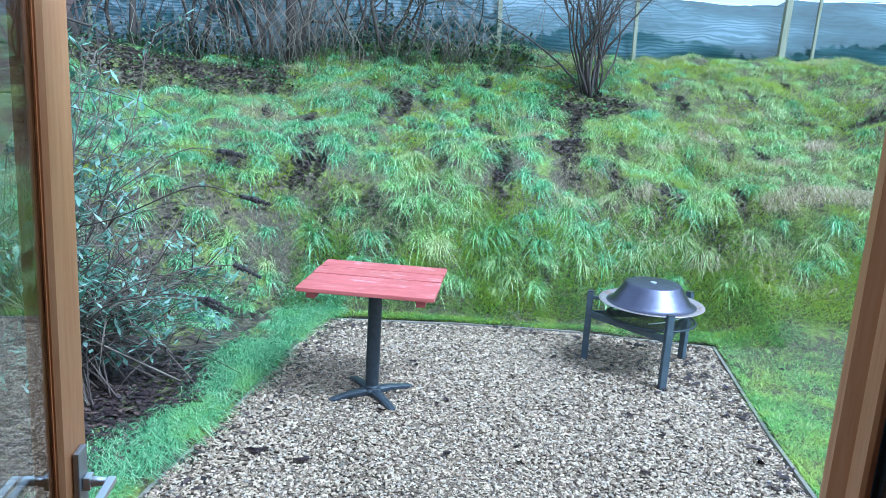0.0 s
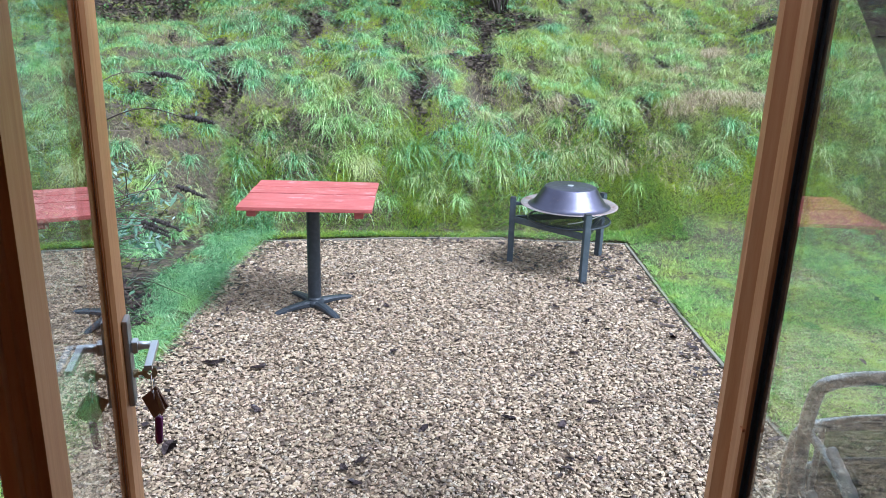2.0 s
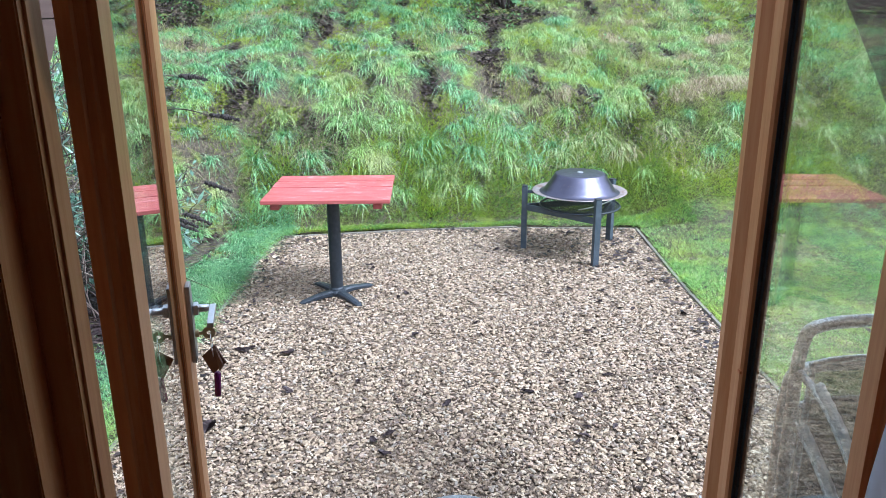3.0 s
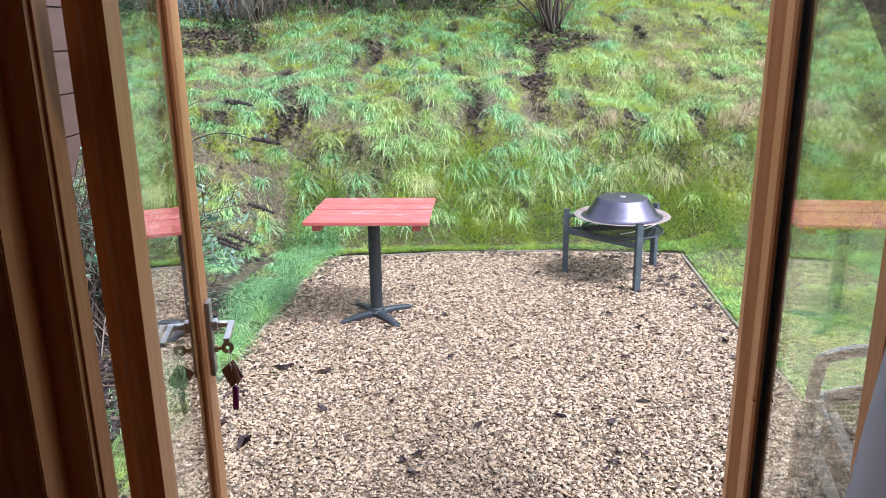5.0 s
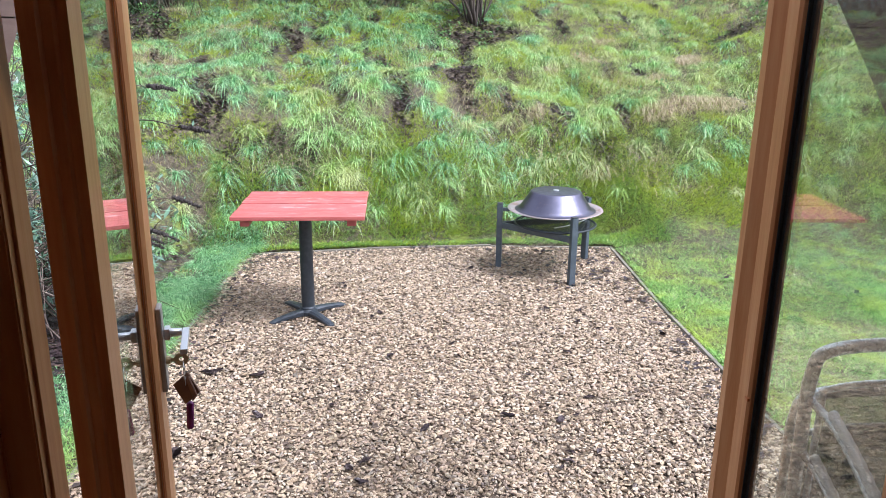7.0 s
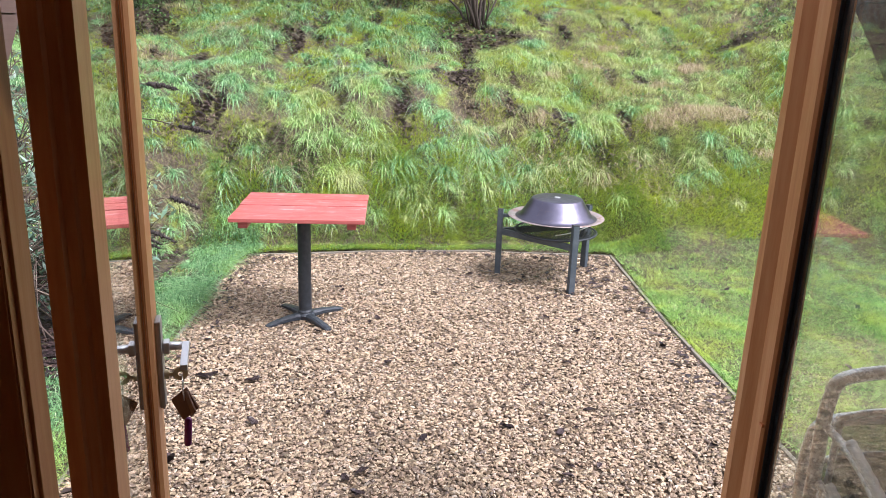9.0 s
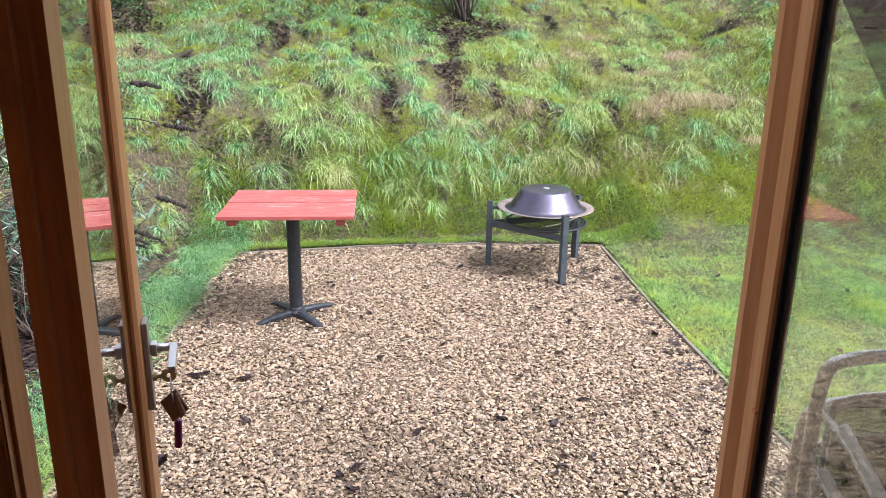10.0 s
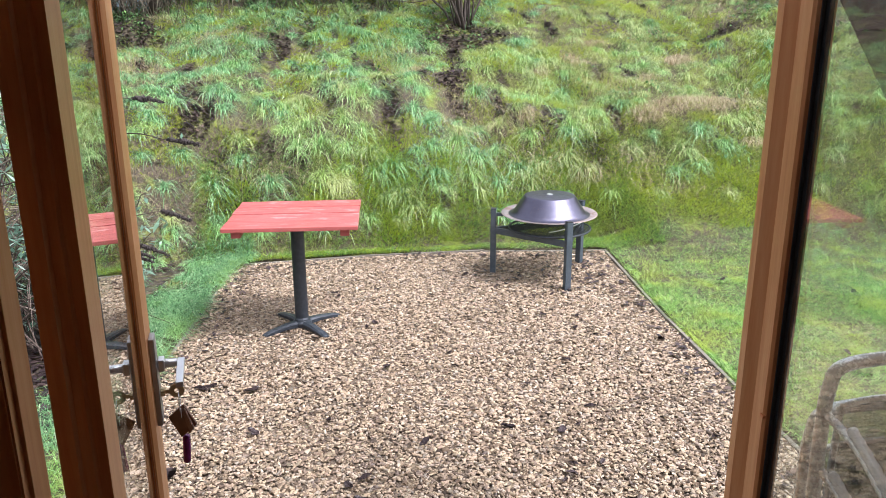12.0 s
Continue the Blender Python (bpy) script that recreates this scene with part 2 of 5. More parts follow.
t = Mat("twig_bark", 0.85).world_co()
n1 = t.noise(40, 5)
c = t.ramp(t.island(), [(0.0, (0.025, 0.016, 0.013)), (0.5, (0.050, 0.034, 0.027)), (1.0, (0.095, 0.070, 0.052))])
t.color(t.mix(t.map(n1, 0.5, 0.7, 0, 0.5), c, (0.075, 0.082, 0.055))).bump(n1, 0.5, 0.006)
M_BARK = t.m
t = Mat("pale_stems", 0.85).world_co()
c = t.ramp(t.island(), [(0.0, (0.08, 0.058, 0.042)), (0.5, (0.17, 0.13, 0.095)), (1.0, (0.33, 0.28, 0.21))])
t.color(t.mix(t.map(t.noise(30, 4), 0.5, 0.8, 0, 0.4), c, (0.12, 0.09, 0.06)))
M_PALE = t.m
t = Mat("dead_flower", 0.9).world_co()
t.color(t.mix(t.noise(90, 3), (0.018, 0.013, 0.012), (0.055, 0.042, 0.036)))
M_SPIKE = t.m
t = Mat("bush_twigs", 0.8).world_co()
c = t.ramp(t.island(), [(0.0, (0.045, 0.030, 0.024)), (0.5, (0.115, 0.078, 0.060)), (1.0, (0.23, 0.18, 0.14))])
t.color(t.mix(t.map(t.noise(60, 4), 0.5, 0.8, 0, 0.4), c, (0.09, 0.065, 0.05)))
M_TWIG = t.m

t = Mat("windbreak_netting", 0.75).world_co()
n1 = t.noise(1.0, 4, 0.55, t.scaled(0.45, 0.45, 2.2))
wv = t.n.new("ShaderNodeTexWave")
wv.wave_type, wv.bands_direction = 'BANDS', 'Z'
for k, v in (("Scale", 7.0), ("Distortion", 14.0), ("Detail", 2.0), ("Detail Scale", 0.8)):
    wv.inputs[k].default_value = v
t.l.new(t.scaled(0.3, 0.3, 1.0), wv.inputs["Vector"])
c = t.ramp(n1, [(0.40, (0.060, 0.125, 0.125)), (0.5, (0.165, 0.275, 0.300)), (0.62, (0.42, 0.53, 0.60))])
c = t.mix(t.map(wv.outputs["Fac"], 0.2, 0.9, 0, 0.7), c, (0.085, 0.180, 0.195))
t.color(c).thin(c, 0.5)
open_weave = t.n.new("ShaderNodeBsdfTransparent")
weave = t.n.new("ShaderNodeMixShader")
weave.inputs[0].default_value = 0.20
t.l.new(t.n["Material Output"].inputs["Surface"].links[0].from_socket, weave.inputs[1])
t.l.new(open_weave.outputs[0], weave.inputs[2])
t.l.new(weave.outputs[0], t.n["Material Output"].inputs["Surface"])
M_NET = t.m

t = Mat("concrete_slab", 0.85)
n1 = t.noise(24, 6, 0.7)
t.color(t.ramp(n1, [(0.3, (0.13, 0.135, 0.13)), (0.7, (0.25, 0.255, 0.245))])).bump(n1, 0.3, 0.004)
M_CONCRETE = t.m
t = Mat("slate_roof", 0.7)
t.color(t.mix(t.noise(8, 5), (0.05, 0.05, 0.05), (0.09, 0.088, 0.085)))
M_ROOF = t.m


# ---- mesh helpers ----
def link(name, me, mat, parent=None, label=""):
    if mat is not None and not me.materials:
        me.materials.append(mat)
    ob = new(name, me)
    if parent is not None:
        ob.parent = parent
    return tagged(ob, label)


def part(name, bm, mat, parent=None, label="", smooth=False):
    me = bpy.data.meshes.new(name)
    bm.normal_update()
    bm.to_mesh(me)
    bm.free()
    if smooth:
        me.shade_smooth()
    return link(name, me, mat, parent, label)


def empty(name, x=0, y=0, z=0, rz=0, label="", category="", group="", kind=""):
    ob = new(name)
    ob.empty_display_size = 0.1
    ob.matrix_basis = pose(x, y, z, 0, 0, rz)
    return tagged(ob, label, category, group, kind)


def box(x0, x1, y0, y1, z0, z1, bevel=0.0, bm=None, segs=2):
    own = bmesh.new()
    bmesh.ops.create_cube(own, size=1.0)
    bmesh.ops.scale(own, verts=own.verts, vec=(x1 - x0, y1 - y0, z1 - z0))
    bmesh.ops.translate(own, verts=own.verts, vec=((x0 + x1) / 2, (y0 + y1) / 2, (z0 + z1) / 2))
    if bevel:
        bmesh.ops.bevel(own, geom=own.edges[:], offset=bevel, segments=segs, affect='EDGES', profile=0.6)
    if bm is None:
        return own
    tmp = bpy.data.meshes.new("tmp")
    own.to_mesh(tmp)
    own.free()
    bm.from_mesh(tmp)
    bpy.data.meshes.remove(tmp)
    return bm


def prism(points, z0, z1, bevel=0.0):
    """A plan outline raised from z0 to z1."""
    bm = bmesh.new()
    f = bm.faces.new([bm.verts.new((x, y, z0)) for x, y in points])
    up = bmesh.ops.extrude_face_region(bm, geom=[f])
    bmesh.ops.translate(bm, verts=[v for v in up["geom"] if isinstance(v, bmesh.types.BMVert)], vec=(0, 0, z1 - z0))
    bmesh.ops.recalc_face_normals(bm, faces=bm.faces)
    if bevel:
        bmesh.ops.bevel(bm, geom=bm.edges[:], offset=bevel, segments=2, affect='EDGES')
    return bm


def lathe(profile, n=32, twist=0.0):
    """A profile of (radius, height) turned about z."""
    bm = bmesh.new()
    rings = []
    for r, z in profile:
        rings.append([bm.verts.new((r * math.cos(2 * math.pi * i / n + twist), r * math.sin(2 * math.pi * i / n + twist), z)) for i in range(n)] if r > 0 else [bm.verts.new((0, 0, z))])
    for a, b in zip(rings, rings[1:]):
        for i in range(n):
            j = (i + 1) % n
            if len(a) == 1 and len(b) == 1:
                continue
            if len(a) == 1:
                bm.faces.new((a[0], b[i], b[j]))
            elif len(b) == 1:
                bm.faces.new((a[i], a[j], b[0]))
            else:
                bm.faces.new((a[i], a[j], b[j], b[i]))
    bmesh.ops.recalc_face_normals(bm, faces=bm.faces)
    return bm


def tubes(lines, sides=6):
    """One mesh of tapered tubes. lines: lists of (point, radius)."""
    vs, fs = [], []
    for line in lines:
        base = len(vs)
        pts = [Vector(p) for p, _ in line]
        for i, (p, r) in enumerate(zip(pts, (r for _, r in line))):
            d = (pts[min(i + 1, len(pts) - 1)] - pts[max(i - 1, 0)]).normalized()
            a = d.orthogonal().normalized() if i == 0 else (a - d * a.dot(d)).normalized()
            b = d.cross(a)
            for k in range(sides):
                w = 2 * math.pi * k / sides
                vs.append(p + (a * math.cos(w) + b * math.sin(w)) * r)
        for i in range(len(pts) - 1):
            for k in range(sides):
                j = (k + 1) % sides
                fs.append((base + i * sides + k, base + i * sides + j, base + (i + 1) * sides + j, base + (i + 1) * sides + k))
        fs.append(tuple(base + k for k in reversed(range(sides))))
        fs.append(tuple(base + (len(pts) - 1) * sides + k for k in range(sides)))
    me = bpy.data.meshes.new("tubes")
    me.from_pydata(vs, [], fs)
    me.shade_smooth()
    return me


def arc(points, n=6):
    """A smooth line through the points."""
    p = [Vector(q) for q in points]
    out = []
    for i in range(len(p) - 1):
        a, b, c, d = p[max(i - 1, 0)], p[i], p[i + 1], p[min(i + 2, len(p) - 1)]
        for k in range(n):
            u = k / n
            out.append(0.5 * ((2 * b) + (c - a) * u + (2 * a - 5 * b + 4 * c - d) * u * u + (3 * b - a - 3 * c + d) * u ** 3))
    return out + [p[-1]]


def strips(name, verts, quads_per, count, mat, rows):
    """A mesh of count ribbons, each of rows pairs of points: verts (count, rows, 2, 3)."""
    v = verts.reshape(-1, 3)
    i = np.arange(count)[:, None] * rows * 2
    k = np.arange(rows - 1)[None, :] * 2
    q = np.stack([i + k, i + k + 1, i + k + 3, i + k + 2], -1).reshape(-1, 4)
    me = bpy.data.meshes.new(name)
    me.vertices.add(len(v))
    me.vertices.foreach_set("co", v.astype(np.float32).ravel())
    me.loops.add(q.size)
    me.loops.foreach_set("vertex_index", q.astype(np.int32).ravel())
    me.polygons.add(len(q))
    me.polygons.foreach_set("loop_start", (np.arange(len(q)) * 4).astype(np.int32))
    me.update(calc_edges=True)
    me.validate()
    me.materials.append(mat)
    return me


def blades(name, x, y, z, height, width, lean, heading, mat, rows=3, droop=1.0, normal=None):
    """Curved tapering blades that stand at x, y, z and bend over towards heading."""
    n = len(x)
    u = np.linspace(0, 1, rows)[None, :]
    out = lean[:, None] * height[:, None] * u ** 1.6
    up = height[:, None] * (u - droop * 0.45 * lean[:, None] * u ** 2.4)
    cx, cy = np.cos(heading)[:, None], np.sin(heading)[:, None]
    px, py, pz = x[:, None] + out * cx, y[:, None] + out * cy, z[:, None] + up
    w = width[:, None] * (1 - u) ** 0.7 * 0.5 + 0.0002
    v = np.empty((n, rows, 2, 3))
    face = heading[:, None] + np.pi / 2
    for s, k in ((-1, 0), (1, 1)):
        v[:, :, k, 0], v[:, :, k, 1], v[:, :, k, 2] = px + s * w * np.cos(face), py + s * w * np.sin(face), pz
    return strips(name, v, rows - 1, n, mat, rows)


def flakes(name, x, y, z, length, width, heading, tilt, mat, curl=0.25):
    """Leaf-shaped flakes, three pairs of points each."""
    n = len(x)
    u = np.array([-0.5, -0.05, 0.5])[None, :]
    wid = np.array([0.12, 1.0, 0.08])[None, :]
    a = u * length[:, None]
    rise = a * np.sin(tilt)[:, None] + curl * length[:, None] * np.array([0.12, 0.0, 0.3])[None, :]
    cx, cy = np.cos(heading)[:, None], np.sin(heading)[:, None]
    v = np.empty((n, 3, 2, 3))
    for s, k in ((-1, 0), (1, 1)):
        w = s * wid * width[:, None] * 0.5
        v[:, :, k, 0] = x[:, None] + a * cx - w * cy
        v[:, :, k, 1] = y[:, None] + a * cy + w * cx
        v[:, :, k, 2] = z[:, None] + rise + np.abs(w) * 0.35
    return strips(name, v, 2, n, mat, 3)


# ---- ground ----
rng = np.random.default_rng(7)


def vnoise(x, y, seed=0):
    """Smooth value noise in 0..1 on a unit lattice."""
    xi, yi = np.floor(x).astype(np.int64), np.floor(y).astype(np.int64)
    fx, fy = x - xi, y - yi
    fx, fy = fx * fx * (3 - 2 * fx), fy * fy * (3 - 2 * fy)

    def h(i, j):
        k = (i * 374761393 + j * 668265263 + seed * 982451653) & 0x7fffffff
        k = ((k ^ (k >> 13)) * 1274126177) & 0x7fffffff
        return ((k ^ (k >> 16)) & 0xffff) / 65535.0

    return (h(xi, yi) * (1 - fx) + h(xi + 1, yi) * fx) * (1 - fy) + (h(xi, yi + 1) * (1 - fx) + h(xi + 1, yi + 1) * fx) * fy


LEFT_Y, LEFT_X = [0.5, 3.17, 3.9, 4.8, 5.45, 5.72], [-1.52, -1.28, -1.17, -1.06, -0.99, -0.90]
RIGHT_Y, RIGHT_X = [0.5, 3.08, 4.05, 5.62], [1.66, 1.81, 1.88, 2.05]


def plot_left(y):
    return np.interp(y, LEFT_Y, LEFT_X)


def plot_right(y):
    return np.interp(y, RIGHT_Y, RIGHT_X)


def plot_back(x):
    return np.interp(x, [-0.95, 0.0, 1.05, 2.06], [5.72, 5.79, 5.77, 5.63])


def in_plot(x, y, grow=0.0):
    return (x > plot_left(y) - grow) & (x < plot_right(y) + grow) & (y < plot_back(x) + grow)


def toe(x):
    return np.where(x < -1.1, 5.95 + 0.75 * np.maximum(x + 1.1, -3.0), np.where(x > 2.2, 5.95 - 0.10 * (x - 2.2) - 0.75 * np.clip(x - 4.2, 0, 6.0), 5.95))


def height(x, y):
    x, y = np.asarray(x, float), np.asarray(y, float)
    ahead = y - toe(x)
    s = np.clip(ahead, 0, 4.9)
    steep = np.where(x < -1.1, np.clip(1 + 0.18 * (x + 1.1), 0.62, 1), 1.0)
    hill = np.interp(s, [0, 0.25, 0.5, 1.05, 1.95, 3.45, 4.75, 4.9], [0, 0.19, 0.44, 0.89, 1.32, 1.84, 2.33, 2.35])
    soft = np.interp(ahead + 0.7, [0, 0.35, 0.7, 1.2, 1.75, 2.65, 4.15, 5.45, 5.6], [0, 0.04, 0.15, 0.44, 0.86, 1.31, 1.84, 2.33, 2.35])
    hill = hill + (soft - hill) * np.clip((x - 2.15) / 0.5, 0, 1)
    steep = steep + np.maximum(0.745 - steep, 0) * np.clip((s - 2.0) / 2.5, 0, 1)
    hill = hill * steep
    lump = (vnoise(x * 1.7, y * 1.7, 1) - 0.5) * 0.16 + (vnoise(x * 4.5, y * 4.5, 2) - 0.5) * 0.09
    lawn = 0.03 + np.clip(-1.25 - x, 0, 3) * 0.07 * (y > 1)
    near = np.clip((y - 0.6) / 1.5, 0, 1)
    base = hill + lawn * near + lump * np.clip(0.16 + s * 0.8, 0, 1) * near
    return np.where(in_plot(x, y, 0.03), -0.035, base)


gx = np.concatenate([[-600, -200, -80, -35, -18], np.linspace(-9, 10, 229), [18, 35, 80, 200, 600]])
gy = np.concatenate([[-600, -200, -80, -30, -12], np.linspace(-4.5, 13.5, 217), [18, 30, 80, 200, 600]])
GX, GY = np.meshgrid(gx, gy)
nx, ny = len(gx), len(gy)
gv = np.stack([GX, GY, height(GX, GY)], -1).reshape(-1, 3)
gi = (np.arange(ny - 1)[:, None] * nx + np.arange(nx - 1)[None, :]).ravel()
gq = np.stack([gi, gi + 1, gi + nx + 1, gi + nx], -1)
me = bpy.data.meshes.new("ground")
me.from_pydata(gv.tolist(), [], gq.tolist())
me.shade_smooth()
tagged(link("ground", me, M_SOIL), "mossy dark soil bank rising from flat ground behind the gravel", "ground", kind="structure")

outline = [(plot_left(v), v) for v in (0.6, 2.0, 3.17, 3.9, 4.8, 5.45, 5.72)] + [(0.0, 5.79), (1.05, 5.77)] + [(plot_right(v), v) for v in (5.62, 4.05, 3.08, 0.6)]
tagged(part("gravel_bed", prism([(float(a), float(b)) for a, b in outline], -0.03, 0.003), M_GRIT), "grit bed below the loose gravel of the terrace", "ground", kind="structure")


# ---- gravel ----
def stone_mesh(name, count, y0, y1):
    chip = np.array([(-1, -1, -1), (1, -1, -1), (1, 1, -1), (-1, 1, -1), (-1, -1, 1), (1, -1, 1), (1, 1, 1), (-1, 1, 1)], float) * 0.72
    chip[4:, :2] *= 0.9
    tri = np.array([int(c) for c in "456467015054126165237276340374"]).reshape(-1, 3)
    nv = len(chip)
    y = rng.uniform(y0, y1, count * 2)
    x = rng.uniform(-1.6, 2.1, count * 2)
    ok = in_plot(x, y, -0.015)
    x, y = x[ok][:count], y[ok][:count]
    n = len(x)
    v = np.repeat(chip[None], n, 0) * rng.uniform(0.55, 1.25, (n, nv, 3))
    size = rng.lognormal(0, 0.22, n)
    v *= np.stack([size * rng.uniform(0.0095, 0.0165, n), size * rng.uniform(0.0054, 0.0090, n), size * rng.uniform(0.0024, 0.0040, n)], -1)[:, None, :]
    a, b, c = rng.uniform(0, 6.283, n), rng.normal(0, 0.17, n), rng.normal(0, 0.17, n)
    sb, cb = np.sin(b)[:, None], np.cos(b)[:, None]
    vx, vz = v[..., 0] * cb + v[..., 2] * sb, -v[..., 0] * sb + v[..., 2] * cb
    sc, cc = np.sin(c)[:, None], np.cos(c)[:, None]
    vy, vz = v[..., 1] * cc - vz * sc, v[..., 1] * sc + vz * cc
    sa, ca = np.sin(a)[:, None], np.cos(a)[:, None]
    px = vx * ca - vy * sa + x[:, None]
    py = vx * sa + vy * ca + y[:, None]
    pz = vz + rng.uniform(0.002, 0.0105, n)[:, None] + (0.012 * vnoise(x * 3, y * 3, 5))[:, None]
    verts = np.stack([px, py, pz], -1).reshape(-1, 3)
    tris = (np.arange(n)[:, None, None] * nv + tri[None]).reshape(-1, 3)
    m = bpy.data.meshes.new(name)
    m.vertices.add(len(verts))
    m.vertices.foreach_set("co", verts.astype(np.float32).ravel())
    m.loops.add(tris.size)
    m.loops.foreach_set("vertex_index", tris.astype(np.int32).ravel())
    m.polygons.add(len(tris))
    m.polygons.foreach_set("loop_start", (np.arange(len(tris)) * 3).astype(np.int32))
    m.update(calc_edges=True)
    return m


tagged(link("gravel", stone_mesh("gravel", 76000, 1.75, 5.8), M_STONE), "loose buff and grey limestone gravel of the terrace", "gravel", kind="stuff")
tagged(link("gravel", stone_mesh("gravel", 6500, 0.62, 1.75), M_STONE), "loose buff limestone gravel before the door", "gravel", kind="stuff")

# ---- grass ----
BARE = [(1.50, 9.0, 0.45, 0.36), (1.28, 8.3, 0.08, 0.60), (1.13, 7.6, 0.08, 0.40), (1.52, 7.4, 0.07, 0.28), (0.46, 7.15, 0.09, 0.28), (-2.7, 9.2, 0.75, 0.45), (-3.9, 8.8, 0.6, 0.6), (2.28, 6.72, 0.16, 0.09), (4.45, 8.5, 0.42, 0.13), (-1.35, 7.1, 0.12, 0.3), (2.0, 7.1, 0.08, 0.25), (2.62, 7.0, 0.08, 0.22)]
BARE += [(float(a), float(b), float(c), float(d)) for a, b, c, d in zip(rng.uniform(-2.6, 4.2, 75), rng.uniform(6.25, 9.8, 75), rng.uniform(0.03, 0.065, 75), rng.uniform(0.08, 0.24, 75))]
DRY = [(3.50, 7.10, 0.46, 0.13), (2.95, 6.99, 0.16, 0.09), (2.6, 8.2, 0.15, 0.15), (2.9, 8.7, 0.20, 0.07), (2.2, 6.45, 0.13, 0.07), (1.72, 7.0, 0.10, 0.10), (3.75, 8.1, 0.15, 0.14), (3.2, 7.7, 0.12, 0.08), (0.75, 8.1, 0.09, 0.12), (3.9, 6.6, 0.16, 0.07), (2.1, 7.9, 0.10, 0.09)]


def dry_ground(x, y, grow=1.0):
    m = np.zeros(np.shape(x), bool)
    wob = (0.6 + 0.9 * vnoise(x * 5, y * 5, 63)) * grow
    for cx0, cy0, rx0, ry0 in DRY:
        m |= ((x - cx0) / rx0) ** 2 + ((y - cy0) / ry0) ** 2 < wob
    return m


def bare_ground(x, y, grow=1.0):
    m = np.zeros(np.shape(x), bool)
    wob = (0.6 + 0.9 * vnoise(x * 6, y * 6, 61)) * grow
    for cx0, cy0, rx0, ry0 in BARE:
        m |= ((x - cx0) / rx0) ** 2 + ((y - cy0) / ry0) ** 2 < wob
    return m


def scatter(n, x0, x1, y0, y1):
    return rng.uniform(x0, x1, n), rng.uniform(y0, y1, n)


gap = 0.228
tx, ty = np.meshgrid(np.arange(-5.0, 6.2, gap), np.arange(3.6, 10.75, gap * 0.88))
tx[1::2] += gap / 2
tx, ty = tx.ravel() + rng.uniform(-0.10, 0.10, tx.size), ty.ravel() + rng.uniform(-0.09, 0.09, tx.size)
ts = ty - toe(tx)
thick = np.where(tx > 2.4, 0.78, 1.0) * (0.62 + 0.75 * vnoise(tx * 0.9, ty * 0.9, 11))
keep = (ts > np.where(tx < -1.1, -0.45, 0.16)) & ~in_plot(tx, ty, 0.2) & (rng.random(tx.size) < thick)
keep &= ~((tx < -1.7) & (ty < 4.6) & (rng.random(tx.size) < 0.75))
keep &= ~((tx < -1.75) & (ty < 6.6) & (rng.random(tx.size) < 0.5))
keep &= ~((tx > 2.2) & (ts < 0.7) & (rng.random(tx.size) < 0.6))
keep &= ~bare_ground(tx, ty, 1.4) & ~(dry_ground(tx, ty) & (rng.random(tx.size) < 0.8))
tx, ty = tx[keep], ty[keep]
ts = ty - toe(tx)
big = rng.lognormal(0.0, 0.24, tx.size).clip(0.6, 1.6) * np.where(tx > 2.4, 0.85, 1.0) * np.where(ts > 3.9, 0.75, 1.0) * np.where(ts < 0.5, 0.72, 1.0)
tone = vnoise(tx * 1.3, ty * 1.3, 17) + 0.12 * np.clip(tx - 0.3, -2, 3) + rng.normal(0, 0.20, tx.size)
tone = np.where(tone < 0.52, 0, np.where(rng.random(tx.size) < np.where(tx > 1.4, 0.30, 0.50), 1, 2))
for kind, mat, label in ((0, M_TUSSOCK, "blue-green drooping grass tussocks all over the bank"), (1, M_LIME, "fresh light green grass tussocks on the bank"), (2, M_OLIVE, "faded olive and straw grass tussocks on the bank")):
    sel = tone == kind
    per = 175
    n = int(sel.sum()) * per
    bx, by, bs = np.repeat(tx[sel], per), np.repeat(ty[sel], per), np.repeat(big[sel], per)
    comb = np.repeat(rng.normal(0, 0.35, int(sel.sum())), per)
    ang, rad = rng.uniform(0, 6.283, n), np.abs(rng.normal(0, 0.046, n))
    px, py = bx + rad * bs * np.cos(ang), by + rad * bs * np.sin(ang)
    lock = ang + rng.normal(0, 0.6, n)
    hx, hy = np.cos(lock) + comb, np.sin(lock) - 0.65
    lean = 0.35 + 7.0 * rad + rng.uniform(0.0, 0.6, n)
    me = blades("tussock_grass", px, py, height(px, py) - 0.01, rng.uniform(0.085, 0.18, n) * bs, rng.uniform(0.0034, 0.0066, n), lean, np.arctan2(hy, hx), mat, rows=4, droop=2.7)
    tagged(link("tussock_grass", me, None), label, "grass", kind="stuff")


def sward(name, n, x0, x1, y0, y1, where, tall, wide, lean, heading, spread, mat, rows, label, droop=1.5):
    """Loose blades over a stretch of ground; where gives the share kept at each spot."""
    px, py = scatter(n, x0, x1, y0, y1)
    ok = (rng.random(n) < where(px, py, py - toe(px))) & ~in_plot(px, py, 0.0)
    px, py = px[ok], py[ok]
    m = px.size
    h = rng.uniform(*tall, m) * (0.65 + 0.7 * vnoise(px * 3, py * 3, 23))
    me = blades(name, px, py, height(px, py) - 0.004, h, rng.uniform(*wide, m), rng.uniform(*lean, m), heading + rng.normal(0, spread, m), mat, rows=rows, droop=droop)
    tagged(link(name, me, None), label, "grass", kind="stuff")


